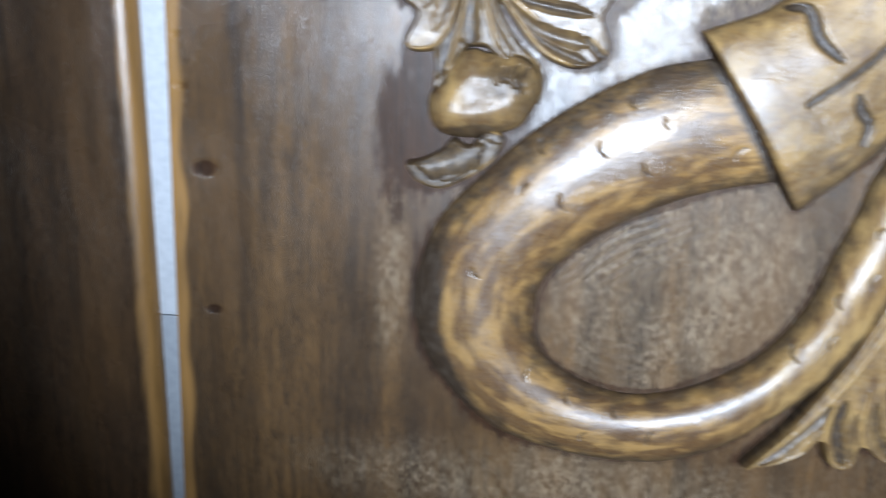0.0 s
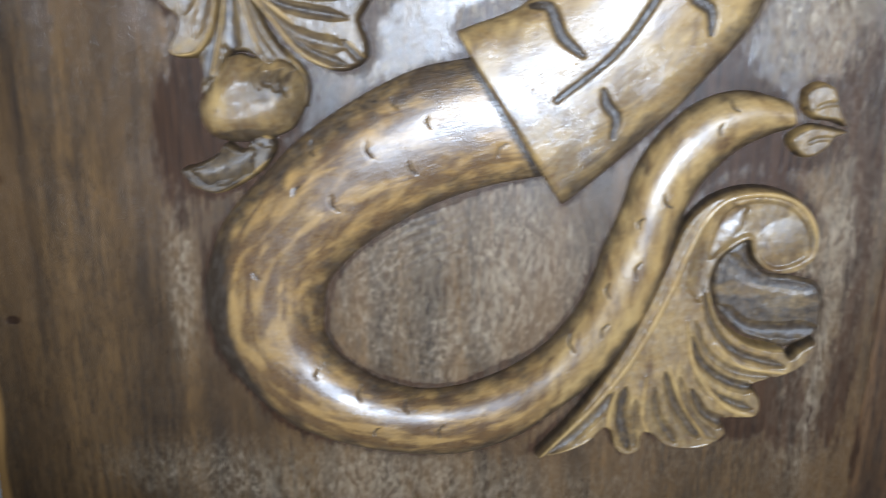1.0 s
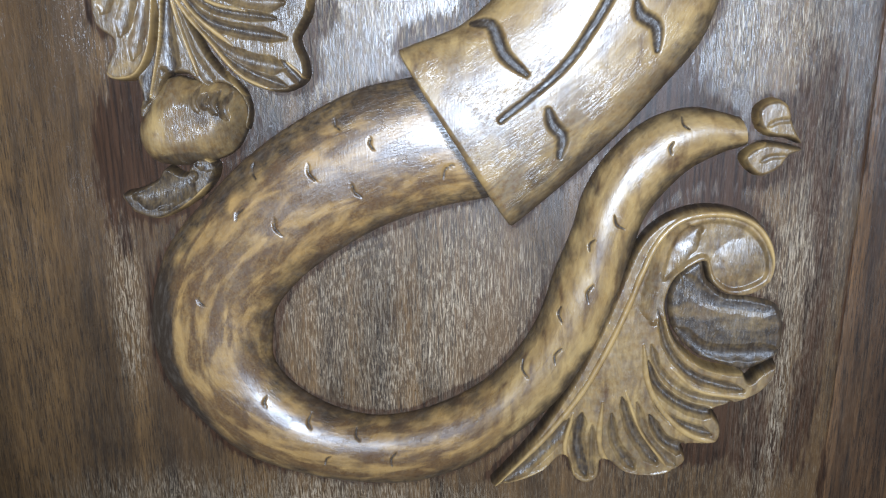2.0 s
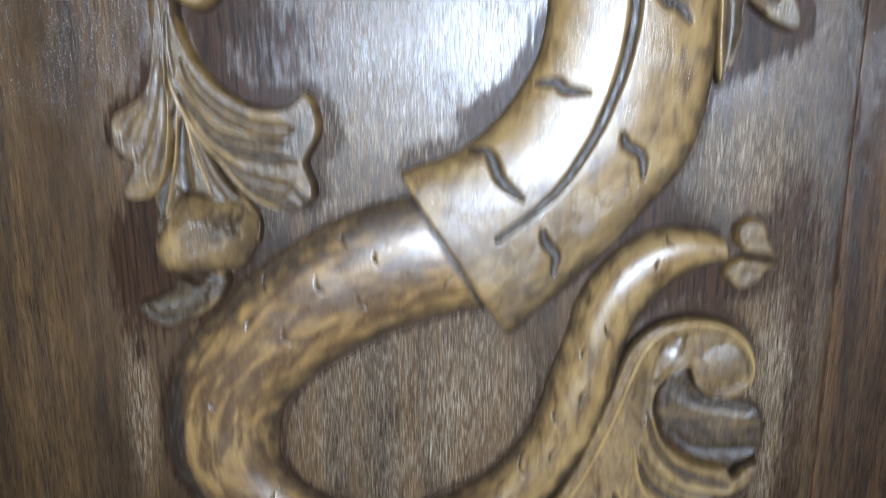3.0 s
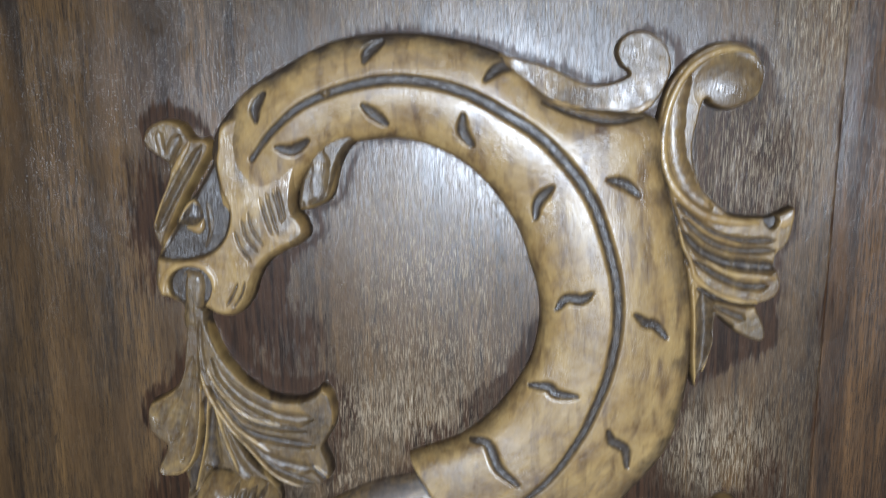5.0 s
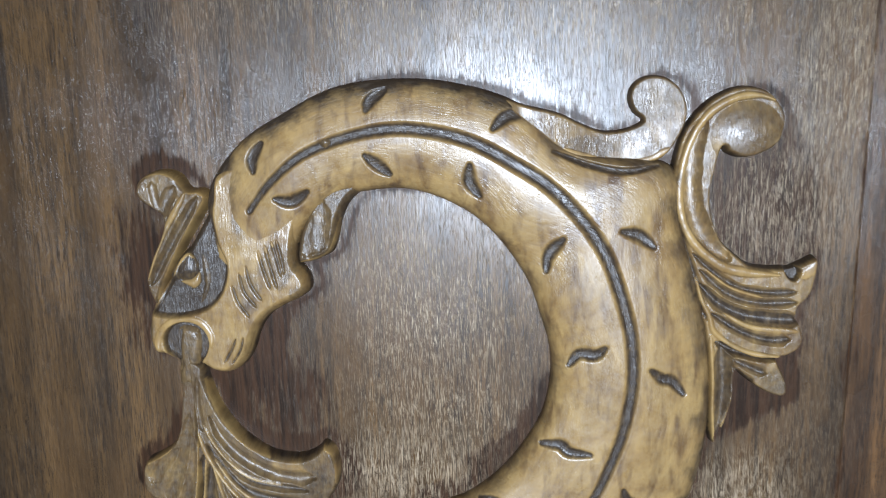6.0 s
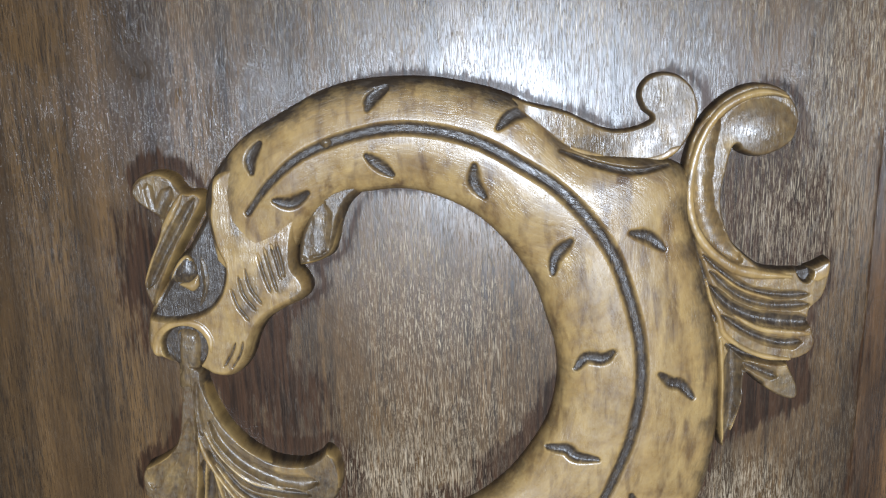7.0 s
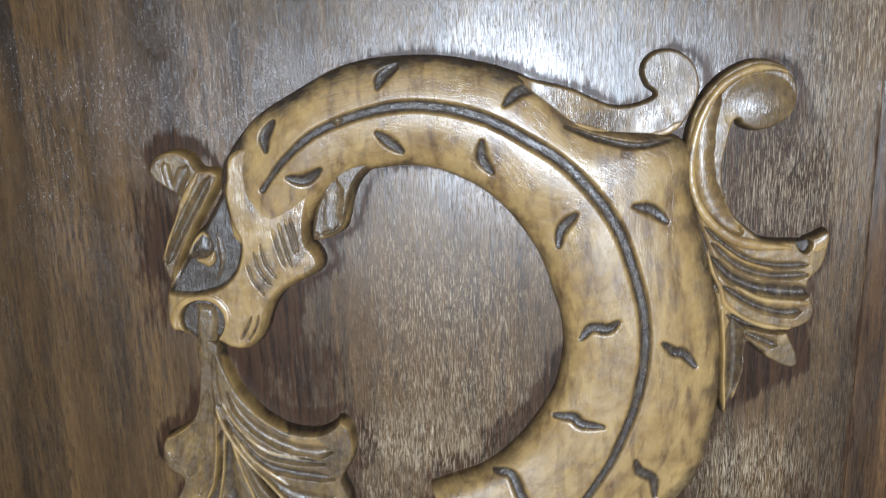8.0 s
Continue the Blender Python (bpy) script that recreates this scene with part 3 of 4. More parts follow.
SCROLL = [(233.1, 34.5), (230.5, 49.4), (230.3, 65.1), (228.7, 80.5), (225.7, 95.6), (220.9, 110.4), (216.2, 125.1), (213, 137.1), (211.9, 148.8), (213.2, 162.7), (217.3, 175.1), (223.6, 183.8), (232.2, 189.8), (240.8, 192), (250.4, 189.9), (256.5, 182.9), (258, 176.2), (255.6, 168.4), (249.3, 164.1), (241.8, 162.2), (235, 164.4), (232.6, 166.8), (230.6, 157.7), (228.8, 147.3), (230.2, 136.7), (234.5, 127.1), (241.3, 120.3), (247.9, 116.1), (259.9, 115.2), (266.7, 116.5), (274.2, 119.5), (274, 109.7), (271.8, 102.4), (267.1, 96.8), (268.7, 90.1), (270.5, 83.8), (268.7, 78.8), (263.6, 75.6), (259.9, 74.1), (263.5, 66.2), (264.8, 59.7), (261.7, 56.9), (254.4, 59.3), (247, 64.5), (242.1, 68.1), (241.7, 57.2), (238.5, 44.1)]
valleys = [([224.9, 179.4, 220, 168.2, 219.2, 153.3, 221.2, 139.3, 227.2, 127.3, 236.7, 119.4], 3.0, 3.4, 2.2, 0.28), ([221.6, 122.1, 231.2, 113.2, 242, 106.7, 253.7, 104.4, 265.6, 104.4], 1.0, 1.4, 1.6, 0.9), ([224.9, 114.8, 236.5, 104.6, 249.3, 100, 266, 99.8], 1.2, 1.6, 1.7, 0.85),
           ([225.2, 108.4, 234.4, 99.2, 247.3, 93.8, 267.9, 91.6], 1.4, 3.0, 2.8, 0.95), ([230.4, 95.5, 243, 87.4, 254.9, 83.2, 263.8, 83.4], 1.3, 1.7, 1.7, 0.9), ([232.9, 82.4, 243.5, 76.8, 259.7, 74.1], 1.6, 1.0, 4.0, 0.95),
           ([240.8, 74.3, 247.6, 71.1, 254.4, 68], 1.2, 1.6, 1.4, 0.8), ([240, 71.2, 245, 67.1, 249.4, 63.9], 1.0, 1.2, 1.2, 0.85), ([235.8, 80.9, 237, 65, 236.8, 49.4, 234.5, 36.7], 3.0, 1.6, 3.4, 0.8),
           ([215, 158, 214, 146.5, 217.5, 127.4, 223.8, 109.2, 228.2, 93], 1.0, 1.2, 1.6, 0.9)]
ridges = [([252.4, 185.9, 246.6, 187.8, 239.5, 187.8, 231.3, 184.7, 224.9, 179.4, 219.9, 171.2, 216.5, 160.8, 215.1, 148.8, 216.4, 138.2, 220.2, 129.3, 226.5, 122, 235, 116.1, 244.9, 113.5, 257.8, 112.3], 1.5, 2.3, 1.3), ([274.3, 118.3, 272.3, 114.5, 267, 111.2], 1.6, 2.2, 0.2),
          ([223.2, 111.4, 225.4, 103, 229.5, 94, 231.7, 87.5, 239.1, 81.4, 248.7, 77.2, 260, 75.9], 1.0, 1.3, 0.9), ([230.4, 85.5, 231.3, 70.2, 231.7, 54.7, 233, 37.5], 1.3, 1.1, 0.9), ([241.6, 58.8, 240.1, 49.4, 237.2, 40.9], 0.8, 0.7, 0.4),
          ([225.8, 116.2, 237.3, 107.3, 251.5, 102.4], 0.6, 0.7, 0.3), ([235.6, 95.5, 247.6, 89.3, 266.8, 87.1], 0.9, 1.5, 0.4)]
carving("scroll_leaf", SCROLL, 7.4, 1.6, panel, "curled acanthus leaf with worn tan rims", valleys, ridges, pits=[([(260.4, 113.7), (261.7, 115.4), (264.4, 116.1), (267, 114.6), (267, 111.7), (265.1, 109.3), (262.5, 110.3)], 4.0, 0.9, 1.0)],
        domes=((242, 172, 15, 14, 2.6),), tone=0.16, dirt=0.8, glaze=0.7, blots=((243, 176, 16, 15, 0.3), (262, 62, 11, 10, 0.42), (238, 60, 5, 30, 0.5), (226, 150, 6, 30, 0.25)), seed=10)

# spray of leaves and the bud below the mouth
SPRAY = [(-3.3, 76.1), (3.5, 73.4), (4, 66.7), (6.5, 58.3), (11.6, 47.3), (20.1, 37.4), (32.1, 29.6), (45, 27.8), (52.7, 30.6), (57.2, 34.4), (61.4, 30.8), (63.4, 23.3), (63, 14.9), (60.3, 9.3), (57.3, 3.6), (60.1, -4.9), (60.3, -11.6), (56.8, -15.3), (48.9, -18), (40.2, -16.6), (32.1, -12.6), (25.3, -6.2), (18.2, 3), (10, 12.7), (2.7, 24.6), (-1.5, 33.8), (-2.9, 49.1), (-3.7, 65.4)]
spray = carving("leaf_spray", SPRAY, 9.0, 2.0, panel, "fluted leaf spray with pale worn edges",
                [([4.7, 49, 10.3, 37.4, 21, 26.8, 36.9, 19.5, 52, 18.3], 1.0, 2.6, 1.9, 0.6), ([3.5, 41.3, 11.2, 27.4, 23, 16.7, 48.7, 12.1], 0.9, 1.5, 1.7, 0.9), ([2.5, 35.2, 10.2, 21.8, 22.6, 10.4, 52.4, 4.2], 0.9, 1.9, 1.8, 0.9),
                 ([7.4, 20.6, 16.8, 7, 32.7, -3.3, 50.6, -7.8], 0.9, 2.6, 1.7, 0.7), ([10.3, 15.5, 20.9, 1.9, 35.1, -8.5, 51.9, -15.4], 0.8, 1.4, 1.6, 0.85), ([50.2, -5, 54.9, -10.1, 59.1, -14.2], 1.3, 1.6, 1.8, 0.95), ([0.3, 67.5, -0.3, 54.5, 0.9, 42.2], 0.8, 1.2, 1.0, 0.6)],
                [([3.4, 66.4, 6.9, 56.1, 12, 45.7, 20.5, 35.7, 32, 28.4], 0.9, 1.0, 0.7), ([-1.7, 43.6, 3, 28, 11.7, 13.3, 21.9, 0.7, 32.7, -11.4, 45.7, -17.1], 1.4, 1.6, 1.0), ([57.2, 33.6, 61.3, 30, 62.8, 22.8, 62.4, 14.9], 1.0, 0.9, 0.8),
                 ([1.6, 44.6, 8.7, 31.3, 20.5, 19.5, 36.6, 15], 0.6, 0.8, 0.4), ([5.7, 28, 14.6, 14.4, 30.2, 1.3], 0.6, 0.9, 0.4), ([51.9, -5, 56.6, -9, 59.7, -12.4], 0.6, 0.5, 0.5)],
                tone=0.5, dirt=0.6, glaze=0.8, blots=((40, 22, 9, 6, -0.4), (54, 14, 6, 10, 0.15)), seed=11)
SIDE = [(-5.9, 70.8), (-9, 54.6), (-11.2, 41.4), (-15.9, 33.1), (-22.4, 28.6), (-28.8, 25.2), (-30.6, 18.4), (-29.2, 9.8), (-22.4, 4.1), (-24.5, -2.3), (-27.3, -8.7), (-23.4, -12.5), (-13.7, -11.3), (-7.5, -4), (-4, 7.6), (-1.9, 25.5), (-1.5, 43.6), (0, 70.7)]
carving("side_leaf", SIDE, 8.0, 1.8, spray, "drooping side leaf with tan rim", [([-5.1, 49.1, -9, 29.7, -18.3, 6.4], 1.6, 2.4, 1.0, 0.55), ([-4.4, 38, -6.7, 18.4, -14.1, -3.4], 1.4, 2.0, 1.0, 0.5), ([-12, 32.5, -20, 24.1, -25.3, 15.6], 1.6, 2.0, 0.8, 0.5)],
        [([-1.1, 54.5, -2.1, 26.9, -4.5, 7.6, -8.3, -3.4, -14.2, -10.4, -22.8, -11.9, -26.5, -8.7], 1.2, 1.3, 0.9), ([-11.3, 40.3, -15.9, 32.2, -22.4, 27.8, -28.3, 24.7], 0.8, 0.8, 0.4)], tone=0.36, glaze=0.9, dirt=0.6, seed=12)
BUD = [(-6, -16.4), (-2, -11.6), (3.6, -10.3), (8.5, -11.7), (14.4, -12), (20.9, -12.5), (26.1, -14.7), (30.8, -18.5), (33.2, -25.7), (31.1, -34.5), (25.4, -42.9), (14.9, -47.4), (1.9, -49.4), (-9.8, -47.9), (-15.4, -42.4), (-17.1, -34.4), (-14.8, -27.5), (-10, -20.7)]
bud = carving("bud", BUD, 13.5, 12.0, panel, "round carved bud, grey and tan", [([17.8, -17.9, 16, -21.6, 18.8, -23.5], 1.2, 1.0, 1.4, 0.8), ([22.7, -17, 19.9, -22.1, 22.4, -26.3], 1.4, 1.0, 1.6, 0.8), ([27, -17.9, 24.6, -23.1, 26.1, -28.7], 1.4, 1.0, 1.6, 0.75),
                                                                               ([13.7, -15.1, 12.6, -21.1, 14.7, -25.4], 1.0, 0.8, 0.9, 0.6)],
              tone=0.1, dirt=1.1, glaze=0.75, blots=((16, -24, 9, 8, 0.5), (26, -32, 7, 12, 0.3), (6, -46, 16, 4, 0.6), (-13, -24, 5, 6, 0.6)), seed=13)
SEPAL = [(-4, 32.6), (4.6, 32.5), (7.8, 21.4), (12.5, 10.1), (17.8, -0.9), (24.4, -9.3), (31.6, -15.9), (34.4, -24.4), (32.8, -33), (30.9, -32), (32.5, -23.9), (28.2, -16.8), (21.5, -14.4), (16.9, -16.7), (11.3, -12.9), (7.7, -10.1), (0.7, -10.5), (-3.8, -16.6), (-7.5, -23.2), (-11.6, -29), (-15, -27.5), (-14.1, -19.9), (-14.6, -10.4), (-9.3, -3.4), (-4.4, 10.3)]
carving("sepal", SEPAL, 6.5, 2.0, bud, "dark grooved calyx", [([-0.6, 28.2, -4, 5.7, -12.4, -22.3], 1.6, 3.4, 2.0, 0.95), ([2.3, 23.7, 0.9, 5.7, 0.9, -9.1], 1.4, 3.6, 2.0, 0.9), ([5.2, 19.2, 11.4, -1.3, 19.6, -13.9], 1.2, 1.8, 1.0, 0.6)],
        [([0.8, 28.1, -2, 5.7, -8.7, -19.9], 0.7, 0.6, 0.6), ([3.7, 23.7, 8.2, 5.6, 13.5, -10.6], 0.8, 0.7, 0.6), ([13.7, 7.8, 24, -8.3, 32.9, -19.2], 0.7, 0.7, 0.5)], tone=0.62, dirt=0.8, glaze=0.6, seed=14)
BRACT = [(-26, -61), (-19.6, -59.2), (-10.3, -54.6), (-4.7, -49.1), (2.6, -52.1), (8.8, -45.6), (15.4, -45.6), (18.3, -49.1), (16.3, -55.5), (10.4, -62.1), (1.1, -68.2), (-9.7, -72.7), (-18.8, -70.7), (-23.5, -66.6)]
carving("bract", BRACT, 8.5, 2.0, bud, "cupped bract with tan rim", [([-18.9, -62.2, -5.7, -59.1, 7.6, -53.1], 4.0, 5.0, 2.2, 0.75), ([9.6, -48.1, 13.7, -47.6, 16.5, -50.1], 1.6, 1.6, 0.9, 0.8), ([-9.2, -67.8, -0.5, -63.2, 4.5, -59.1], 1.4, 1.4, 0.7, 0.6)],
        [([-25.5, -61.2, -22.6, -67.3, -16.8, -71.4, -9.1, -72.4, 0.1, -68.2, 8.8, -62.1, 15, -56], 1.2, 0.9, 0.8), ([5.6, -47.6, 10.9, -45.1, 16.7, -47.1], 0.6, 0.6, 0.5)], tone=0.8, glaze=0.5, seed=15)

# lower scroll leaf, its hollow, and the trefoil at the tail's end
LOW = [(137.6, -199.5), (142.3, -192.7), (152.2, -180.7), (160.3, -168.9), (170.1, -152.8), (179.1, -134.9), (186.8, -116.6), (193.3, -98.3), (198.8, -83.5), (205.4, -74.5), (214.4, -68.5), (225.9, -65.6), (238, -66.7), (248.6, -71.5), (255.2, -80), (257.3, -90.4), (254.9, -99), (247.8, -104.2), (238.3, -104.3), (231.2, -99.3), (228.6, -92.8), (227.2, -89.8), (221.2, -92.8), (216.1, -98.5), (213.4, -108.3), (215.2, -118.7), (220.7, -128.2), (230.1, -136), (241.1, -139), (247.9, -139.4), (250.7, -143.1), (254.7, -138.7), (261.8, -134.6), (260.9, -142.4), (254.3, -150.1), (242.9, -155.4), (236.2, -157.8), (240.4, -164.9), (240, -172), (234.4, -174.7), (224.9, -175.6), (226.2, -183), (219.7, -188.7), (209.6, -191.4), (198.7, -190), (189.1, -183.6), (187.4, -192.4), (181.8, -196.1), (175.5, -193.4), (171, -182.4), (162.3, -190.3), (151.4, -196)]
valleys = [([224.2, -75.3, 214.4, -83.4, 209.8, -100.6, 207.8, -116.2], 4.5, 4.0, 1.6, 0.3), ([209.4, -111, 214.9, -128.8, 227, -141.5, 248.1, -147.6], 1.0, 1.8, 1.8, 0.85), ([207.4, -126.8, 212.1, -139.7, 225.2, -150.3, 244.7, -153.7], 1.0, 1.8, 1.5, 0.6),
           ([206.4, -134.4, 211.6, -146.8, 223.6, -155.9, 236.3, -159.4], 1.2, 2.2, 2.4, 0.9), ([209.4, -151.8, 217, -161.6, 235.5, -169], 1.0, 1.8, 1.5, 0.85), ([208.3, -160.2, 215.1, -172.4, 224.5, -177.3], 1.2, 2.6, 2.6, 0.85),
           ([195.8, -152.1, 201.2, -167.7, 212.7, -184], 1.3, 2.4, 1.8, 0.8), ([191.7, -160.1, 193.8, -174.2, 202.7, -187.2], 1.0, 2.0, 1.5, 0.75), ([202.5, -154.2, 208.4, -170.9, 221, -184.9], 1.0, 2.0, 1.3, 0.55), ([178.5, -160.4, 176.9, -175.3, 181.2, -192], 1.8, 2.6, 2.0, 0.9),
           ([183.3, -165.9, 183.3, -180.3, 184.2, -190.8], 0.9, 1.2, 1.0, 0.6), ([173, -164, 159.5, -181.6, 143.4, -196.9], 2.6, 1.8, 1.6, 0.75)]
ridges = [([253.6, -100.6, 256.1, -91.9, 253.7, -82, 247.4, -73.2, 237.7, -68.9, 226.1, -68.5, 215.6, -71.7, 207.6, -80.4, 202.1, -93.1, 195.8, -111.2, 187.9, -130.4, 178.6, -149.2, 165.4, -168.7, 152.2, -184.2, 139.7, -198.2], 1.2, 1.3, 1.1), ([214.3, -107.8, 216.2, -118.7, 222.3, -129.2, 231.6, -137.1, 248, -140], 1.4, 1.4, 0.9),
          ([204, -126.9, 207, -144.7, 214.2, -158.4, 226.5, -169.3, 239.3, -172.8], 1.3, 1.5, 0.8), ([187.4, -154.6, 186.6, -172.1, 189.6, -182.4, 198.7, -189.4, 209.5, -190.8, 222.1, -187.2], 1.4, 1.0, 0.8), ([174.4, -160.5, 171.3, -177.8, 175.9, -192.2], 1.0, 0.9, 0.6),
          ([170.4, -182.4, 160.2, -190.4, 142.4, -198.7], 1.2, 1.0, 0.6), ([216.4, -137.4, 229.5, -148, 249.4, -150.8], 0.7, 1.0, 0.4), ([197.2, -148.8, 204.7, -168.2, 216.9, -185], 0.7, 0.8, 0.4)]
carving("scroll_leaf", LOW, 9.5, 1.8, panel, "fan-shaped curled leaf with tan lobes", valleys, ridges, pits=[([(251.8, -97), (253.5, -90), (250.9, -82), (245.2, -75.4), (237, -71.8), (226.8, -71.6), (218.6, -75.1), (213.5, -83.4), (211.1, -98.1), (219.4, -90.8), (227.4, -86.7), (231.5, -96.5), (240.4, -101.5)], 1.5, 2.0, 0.35)], domes=((243, -91, 13, 12, 1.0),), tone=0.14, dirt=1.0, glaze=0.7,
        blots=((246, -88, 10, 11, 0.35), (210, -100, 9, 14, 0.2), (195, -175, 14, 14, 0.2)), seed=16)
HOLLOW = [(227.2, -89.8), (231.2, -99.3), (238.8, -105.4), (250.4, -106.7), (261.6, -110.2), (265, -120.5), (264.8, -131), (261.6, -135.4), (250, -141), (240.5, -138.5), (229.5, -134.4), (219.5, -125), (214.9, -113), (216.9, -99.5)]
# the negative blots paint a sheen streak across the dark leaf
carving("inner_leaf", HOLLOW, 2.8, 2.5, panel, "dark hollow back of the leaf", [([220.1, -96.7, 233.3, -108, 262.7, -111.7], 2.2, 2.6, 0.5, 0.97), ([219.3, -121.3, 234.2, -131.7, 264.2, -131.6], 2.0, 2.6, 1.2, 1.0)],
        tone=0.82, dirt=0.9, glaze=0.6, blots=((236, -113, 24, 4, -0.25), (250, -119, 14, 3, -0.2)), seed=17)
for loop, rib in (([(245, -32.1), (244, -26.2), (247.3, -22.5), (252.5, -21.4), (257.2, -24.4), (259.8, -32.1), (263.9, -39.9), (257.7, -37.8), (251.3, -37.1), (247.6, -35.3)], [[245.3, -32.5, 244.3, -26.4, 247.7, -22.8, 252.5, -21.9, 256.8, -24.8], [245.1, -32.5, 250.4, -37.1, 258.2, -38.5]]),
                  ([(239.9, -46), (242.3, -42), (248.8, -38.8), (256, -39.5), (264.8, -42), (258.8, -45), (255.7, -49.7), (249.2, -53.3), (244.1, -51.6)], [[243.6, -51.6, 240.4, -46.4, 242.8, -42.2, 249.3, -39.2], [245.5, -52.6, 250.1, -52.8, 255.6, -49.2]])):
    carving("petal", loop, 8.0, 2.0, tail, "small rimmed petal", [(np.mean(np.array(loop), 0) + np.array([[-4, -1.5], [0, 0.5], [6, 1.0]]), 0.8, 0.8, 0.5, 0.6)], [(r, 0.9, 0.7, 0.6) for r in rib], tone=0.35, glaze=0.8, seed=18)


# the planks behind the carving; where their wax is scuffed: centre, reach, and how much the strokes slant
SCUFFS = ((0.092, 0.020, 0.036, 0.020, 1.0), (0.105, 0.045, 0.045, 0.035, 0.0), (0.11, 0.10, 0.05, 0.05, 0.0), (0.10, -0.115, 0.07, 0.06, 0.2), (0.246, 0.003, 0.026, 0.024, 1.0), (0.255, 0.14, 0.03, 0.03, 0.8),
          (0.265, -0.10, 0.02, 0.12, 0.2), (0.267, -0.13, 0.004, 0.085, 0.8), (0.14, 0.23, 0.13, 0.03, 0.0), (-0.033, -0.115, 0.008, 0.04, 0.0), (0.05, -0.22, 0.12, 0.02, 0.3),
          (0.06, -0.01, 0.04, 0.02, 0.1), (0.275, 0.20, 0.02, 0.06, 0.3))

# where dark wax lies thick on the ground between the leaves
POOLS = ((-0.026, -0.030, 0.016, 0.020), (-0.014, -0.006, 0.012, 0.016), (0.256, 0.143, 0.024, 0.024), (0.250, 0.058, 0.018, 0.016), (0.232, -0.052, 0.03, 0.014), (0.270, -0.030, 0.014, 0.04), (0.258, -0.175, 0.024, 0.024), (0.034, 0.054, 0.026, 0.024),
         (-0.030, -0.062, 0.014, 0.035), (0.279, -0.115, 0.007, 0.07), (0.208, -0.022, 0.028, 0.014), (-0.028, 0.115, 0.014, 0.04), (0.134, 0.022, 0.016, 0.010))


def plank(name, x0, x1, z0, z1, front, thick, material, parent, label, fine=None, worn=(0, 0), knots=(), round_edge=0.004, lean=(0.0, 0.0), joint=(0.0, 0.0)):
    if fine:
        zs = np.concatenate([np.linspace(z0, fine[0], 30)[:-1], np.arange(fine[0], fine[1], 0.0009), np.linspace(fine[1], z1, 24)])
        xs = np.concatenate([x0 + round_edge * np.array([0, .1, .3, .6]), np.arange(x0 + round_edge, x1 - round_edge, 0.0009), x1 - round_edge * np.array([.6, .3, .1, 0])])
    else:
        zs = np.linspace(z0, z1, 160)
        ease = round_edge * np.array([0, .1, .3, .6, 1, 1.2, 1.5, 2.0])
        xs = np.concatenate([x0 + ease, np.linspace(x0 + 3 * round_edge, x1 - 3 * round_edge, 60), x1 - ease[::-1]])
    X, Z = np.meshgrid(xs, zs - 1.3)
    e = np.clip(np.minimum(X - x0, x1 - X) / round_edge, 0, 1)
    y = round_edge * (1 - np.sqrt(np.clip(1 - (1 - e) ** 2, 0, 1)))
    y = y + 0.00008 * wobble(X, Z * 0.5, 0.06, 21) + 0.0001 * wobble(X, Z, 0.11, 22)
    stain_shade = np.zeros(X.shape)
    if fine:
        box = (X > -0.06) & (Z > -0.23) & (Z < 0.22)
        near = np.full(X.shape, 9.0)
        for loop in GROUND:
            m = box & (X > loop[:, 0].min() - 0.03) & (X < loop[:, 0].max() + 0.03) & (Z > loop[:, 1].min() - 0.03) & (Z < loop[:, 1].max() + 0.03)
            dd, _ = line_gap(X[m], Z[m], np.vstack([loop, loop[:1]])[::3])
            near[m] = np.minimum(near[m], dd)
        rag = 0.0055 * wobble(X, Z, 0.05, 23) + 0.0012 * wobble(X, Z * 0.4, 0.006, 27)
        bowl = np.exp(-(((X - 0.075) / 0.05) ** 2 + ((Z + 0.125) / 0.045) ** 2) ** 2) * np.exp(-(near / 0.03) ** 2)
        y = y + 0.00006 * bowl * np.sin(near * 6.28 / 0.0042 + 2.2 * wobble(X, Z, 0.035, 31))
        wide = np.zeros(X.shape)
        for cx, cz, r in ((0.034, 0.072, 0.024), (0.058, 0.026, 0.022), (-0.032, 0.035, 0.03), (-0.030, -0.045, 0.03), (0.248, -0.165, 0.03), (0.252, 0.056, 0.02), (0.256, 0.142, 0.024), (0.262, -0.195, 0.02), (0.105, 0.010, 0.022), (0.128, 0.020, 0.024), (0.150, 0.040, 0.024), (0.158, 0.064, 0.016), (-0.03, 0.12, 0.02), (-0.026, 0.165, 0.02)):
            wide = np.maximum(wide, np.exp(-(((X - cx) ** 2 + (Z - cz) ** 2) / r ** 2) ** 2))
        # darkens the ground by distance to the carving: brown staining with soft shade
        stain_shade = np.clip(0.5 + (0.0018 + 0.0068 * wide + rag * (0.2 + 0.8 * wide) - near) / 0.009, 0, 1) * smooth01((0.022 - near) / 0.006)
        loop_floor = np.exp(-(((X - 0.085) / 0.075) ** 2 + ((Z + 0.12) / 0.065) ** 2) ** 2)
        # the trench is not cut; its shade is painted along every outline
        trench_shade = smooth01((0.0019 + 0.0018 * loop_floor + 0.25 * rag - near) / 0.0018)
        stain_shade = np.maximum(stain_shade, 0.9 * trench_shade)
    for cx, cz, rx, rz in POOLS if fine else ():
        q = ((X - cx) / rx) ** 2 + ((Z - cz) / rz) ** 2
        stain_shade = np.clip(stain_shade + 0.82 * np.exp(-q ** 1.3 + 0.25 * wobble(X, Z, 0.03, 43)), 0, 1)
    for kx, kz, s in knots:
        q = np.exp(-(((X - kx) / s) ** 2 + ((Z - kz) / (0.6 * s)) ** 2) ** 2)
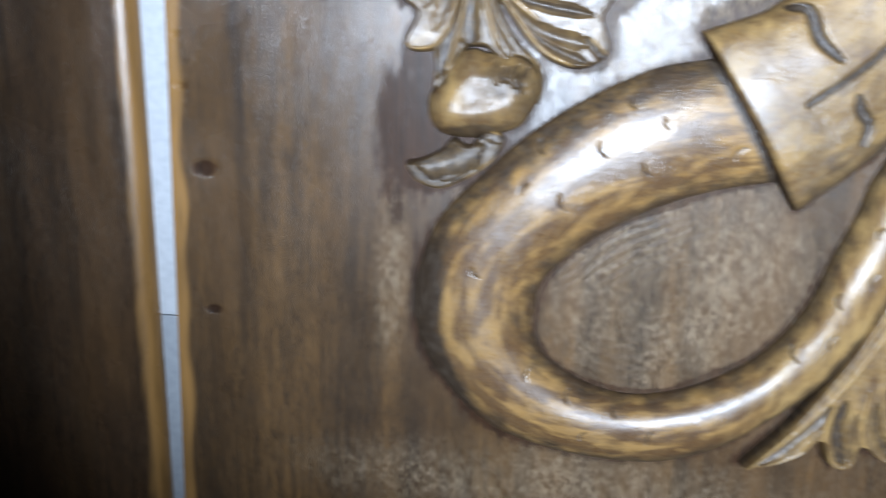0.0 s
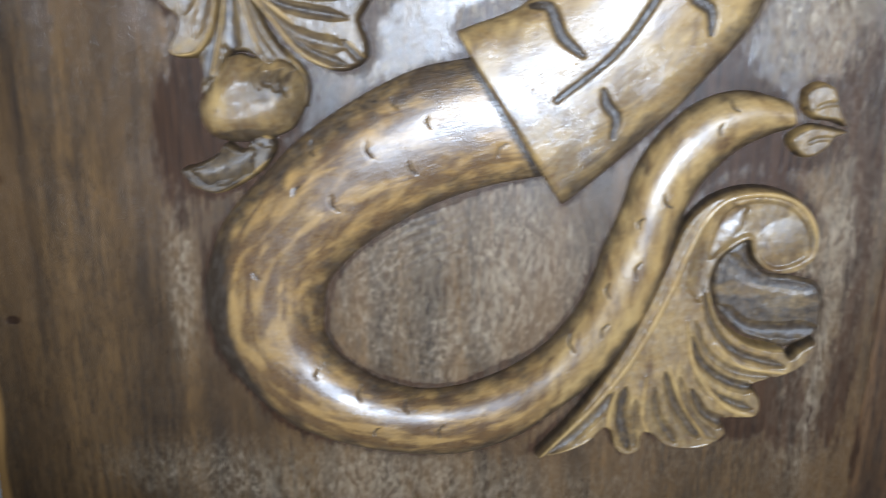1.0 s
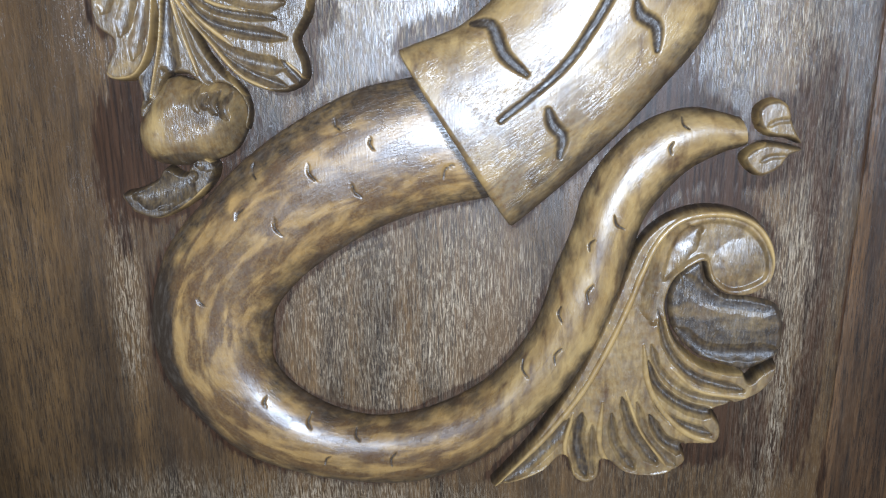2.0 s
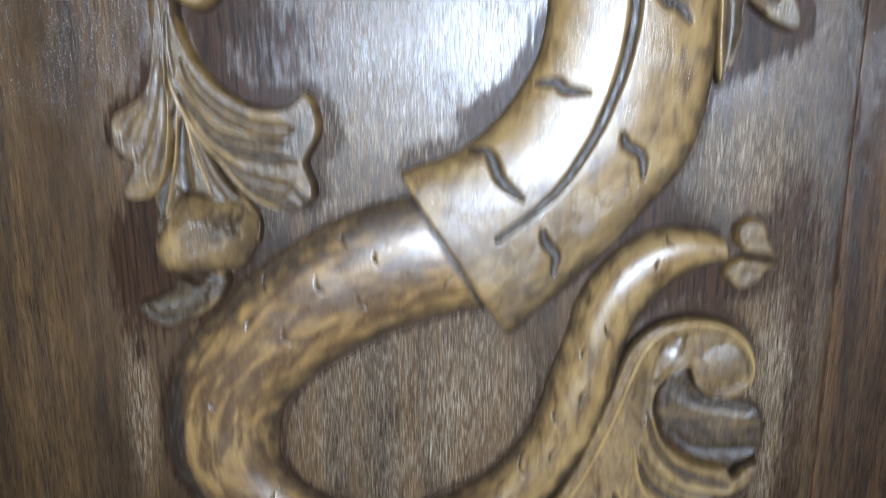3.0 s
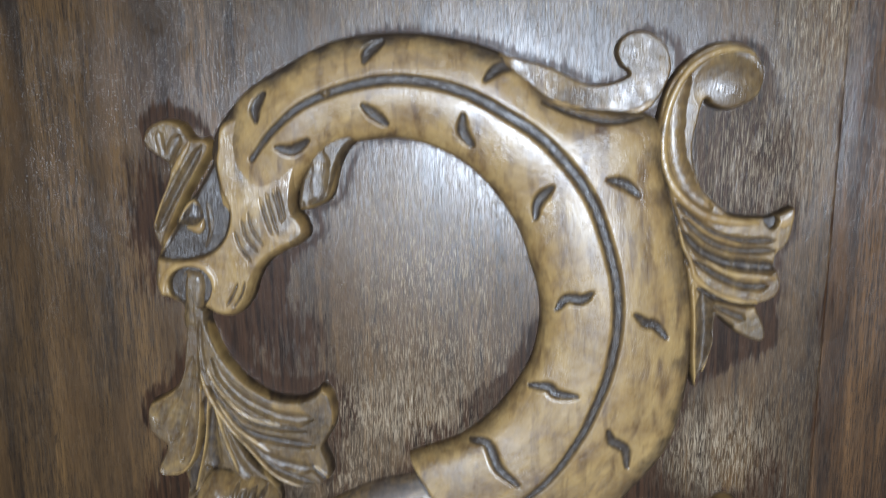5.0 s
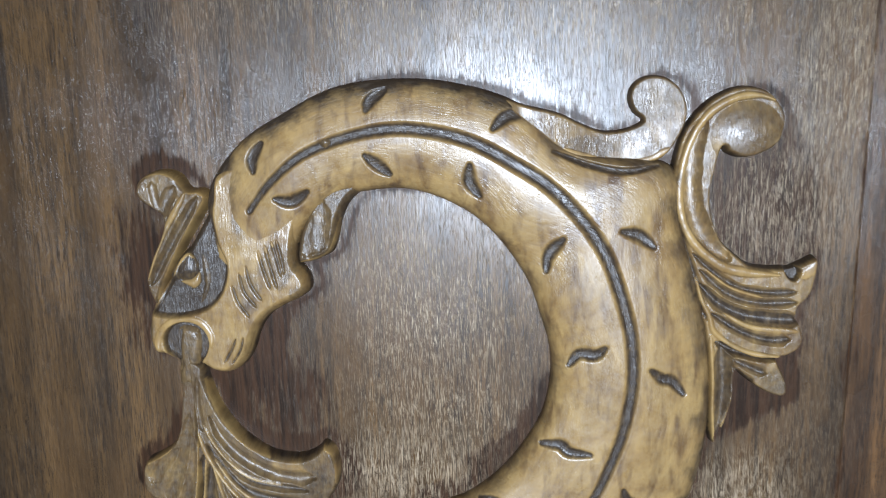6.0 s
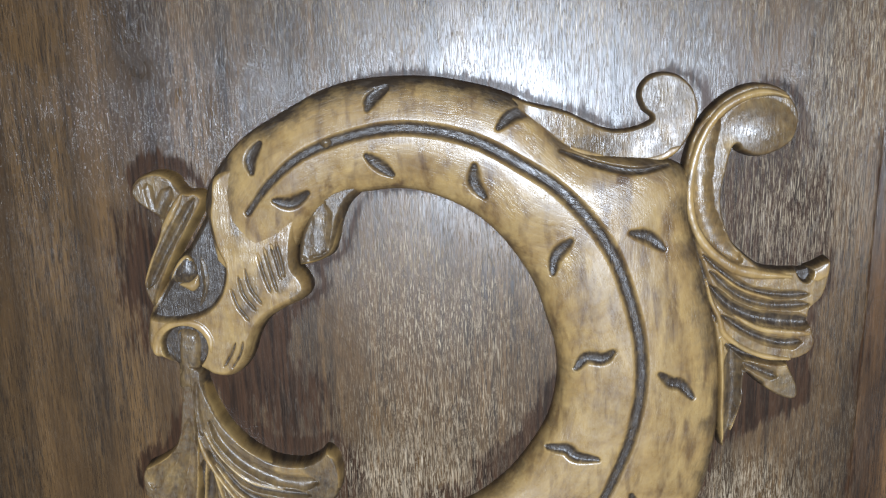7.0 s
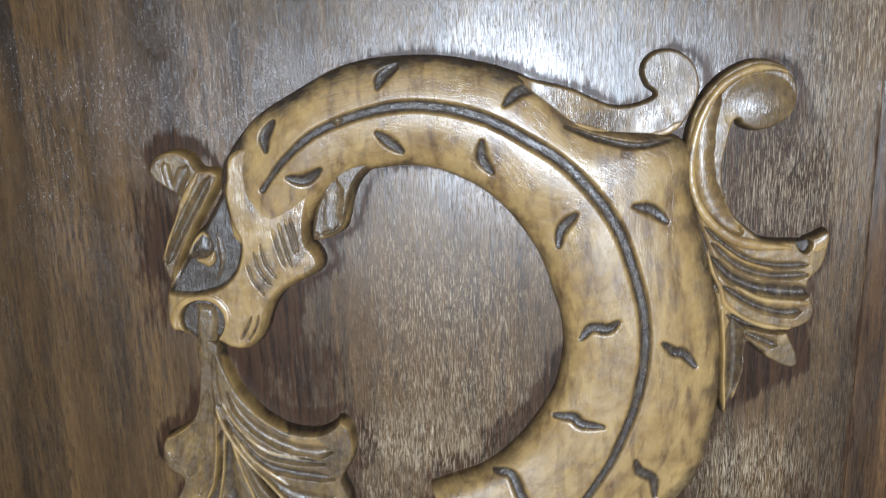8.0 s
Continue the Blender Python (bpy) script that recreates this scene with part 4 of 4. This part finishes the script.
        stain_shade = np.maximum(stain_shade, q)
        y = y + 0.0004 * q
    for gap, width in ((X - x0, joint[0]), (x1 - X, joint[1])):
        if width:
            stain_shade = np.maximum(stain_shade, 0.95 * smooth01((width + 0.002 * wobble(X * 0.2, Z, 0.06, 26) - gap) / 0.008 + 0.2))
    scuff = 0.06 + (0.12 * smooth01((X + 0.01) / 0.08) if fine else 0.0 * X)
    slash = np.zeros(X.shape)
    for cx, cz, rx, rz, amount in SCUFFS:
        zone = np.exp(-(((X - cx) / rx) ** 2 + ((Z - cz) / rz) ** 2) ** 1.5)
        scuff = np.maximum(scuff, zone)
        slash = np.maximum(slash, amount * zone)
    rim = np.zeros(X.shape)
    if worn[0]:
        rim = np.maximum(rim, smooth01((x0 + worn[0] + 0.0015 * wobble(X, Z, 0.05, 24) - X) / 0.003))
    if worn[1]:
        rim = np.maximum(rim, smooth01((X - x1 + worn[1] + 0.0015 * wobble(X, Z, 0.05, 25)) / 0.003))
    part_way = (X - x0) / (x1 - x0)
    X = X + (Z + 0.12) * (lean[0] * (1 - part_way) + lean[1] * part_way) * (np.abs(Z) < 0.7)
    Y = front + y
    lead = lambda q: np.vstack([q[:1], q, q[-1:]])
    X, Y, Z, stain_shade, rim, scuff, slash = [lead(q) for q in (X, Y, Z, stain_shade, rim, scuff, slash)]
    Y[0] = Y[-1] = front + thick
    side = lambda q: np.hstack([q[:, :1], q, q[:, -1:]])
    X, Y, Z, stain_shade, rim, scuff, slash = [side(q) for q in (X, Y, Z, stain_shade, rim, scuff, slash)]
    Y[:, 0] = Y[:, -1] = front + thick
    ob = sheet(name, X, Y, Z, np.ones(X.shape, bool), material, parent, label, stain_shade=stain_shade, worn=rim, scuff=scuff, slash=slash)
    solid("backing_board", x0 + 0.002, x1 - 0.002, front + thick - 0.002, front + thick + 0.002, z0, z1, material, ob)
    return ob


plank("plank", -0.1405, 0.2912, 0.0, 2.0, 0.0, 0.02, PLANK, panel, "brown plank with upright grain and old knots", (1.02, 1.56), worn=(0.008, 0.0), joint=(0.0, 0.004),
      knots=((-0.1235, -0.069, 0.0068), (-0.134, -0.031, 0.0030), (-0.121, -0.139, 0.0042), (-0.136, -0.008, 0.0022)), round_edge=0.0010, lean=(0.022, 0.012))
plank("plank", 0.2893, 0.60, 0.0, 2.0, 0.0006, 0.02, PLANK_B, panel, "reddish-brown plank beside a dark joint", round_edge=0.0010, lean=(0.012, 0.0), joint=(0.0040, 0.0))

neighbour = thing("wooden_panel", "plain dark wooden panel standing beside a narrow gap", "panel")
plank("plank", -0.75, -0.1535, 0.0, 2.0, 0.0, 0.017, PLANK_C, neighbour, "dark brown plank with a worn edge", worn=(0.0, 0.009), round_edge=0.008)

seal = thing("gap_strip", "pale strip closing the gap between two wooden panels", "strip")
solid("white_length", -0.1580, -0.1355, 0.0085, 0.0150, 1.153, 2.0, SEAL_WHITE, seal, 0.0008)
solid("grey_length", -0.1580, -0.1355, 0.0090, 0.0150, 0.0, 1.1525, SEAL_GREY, seal, 0.0008)
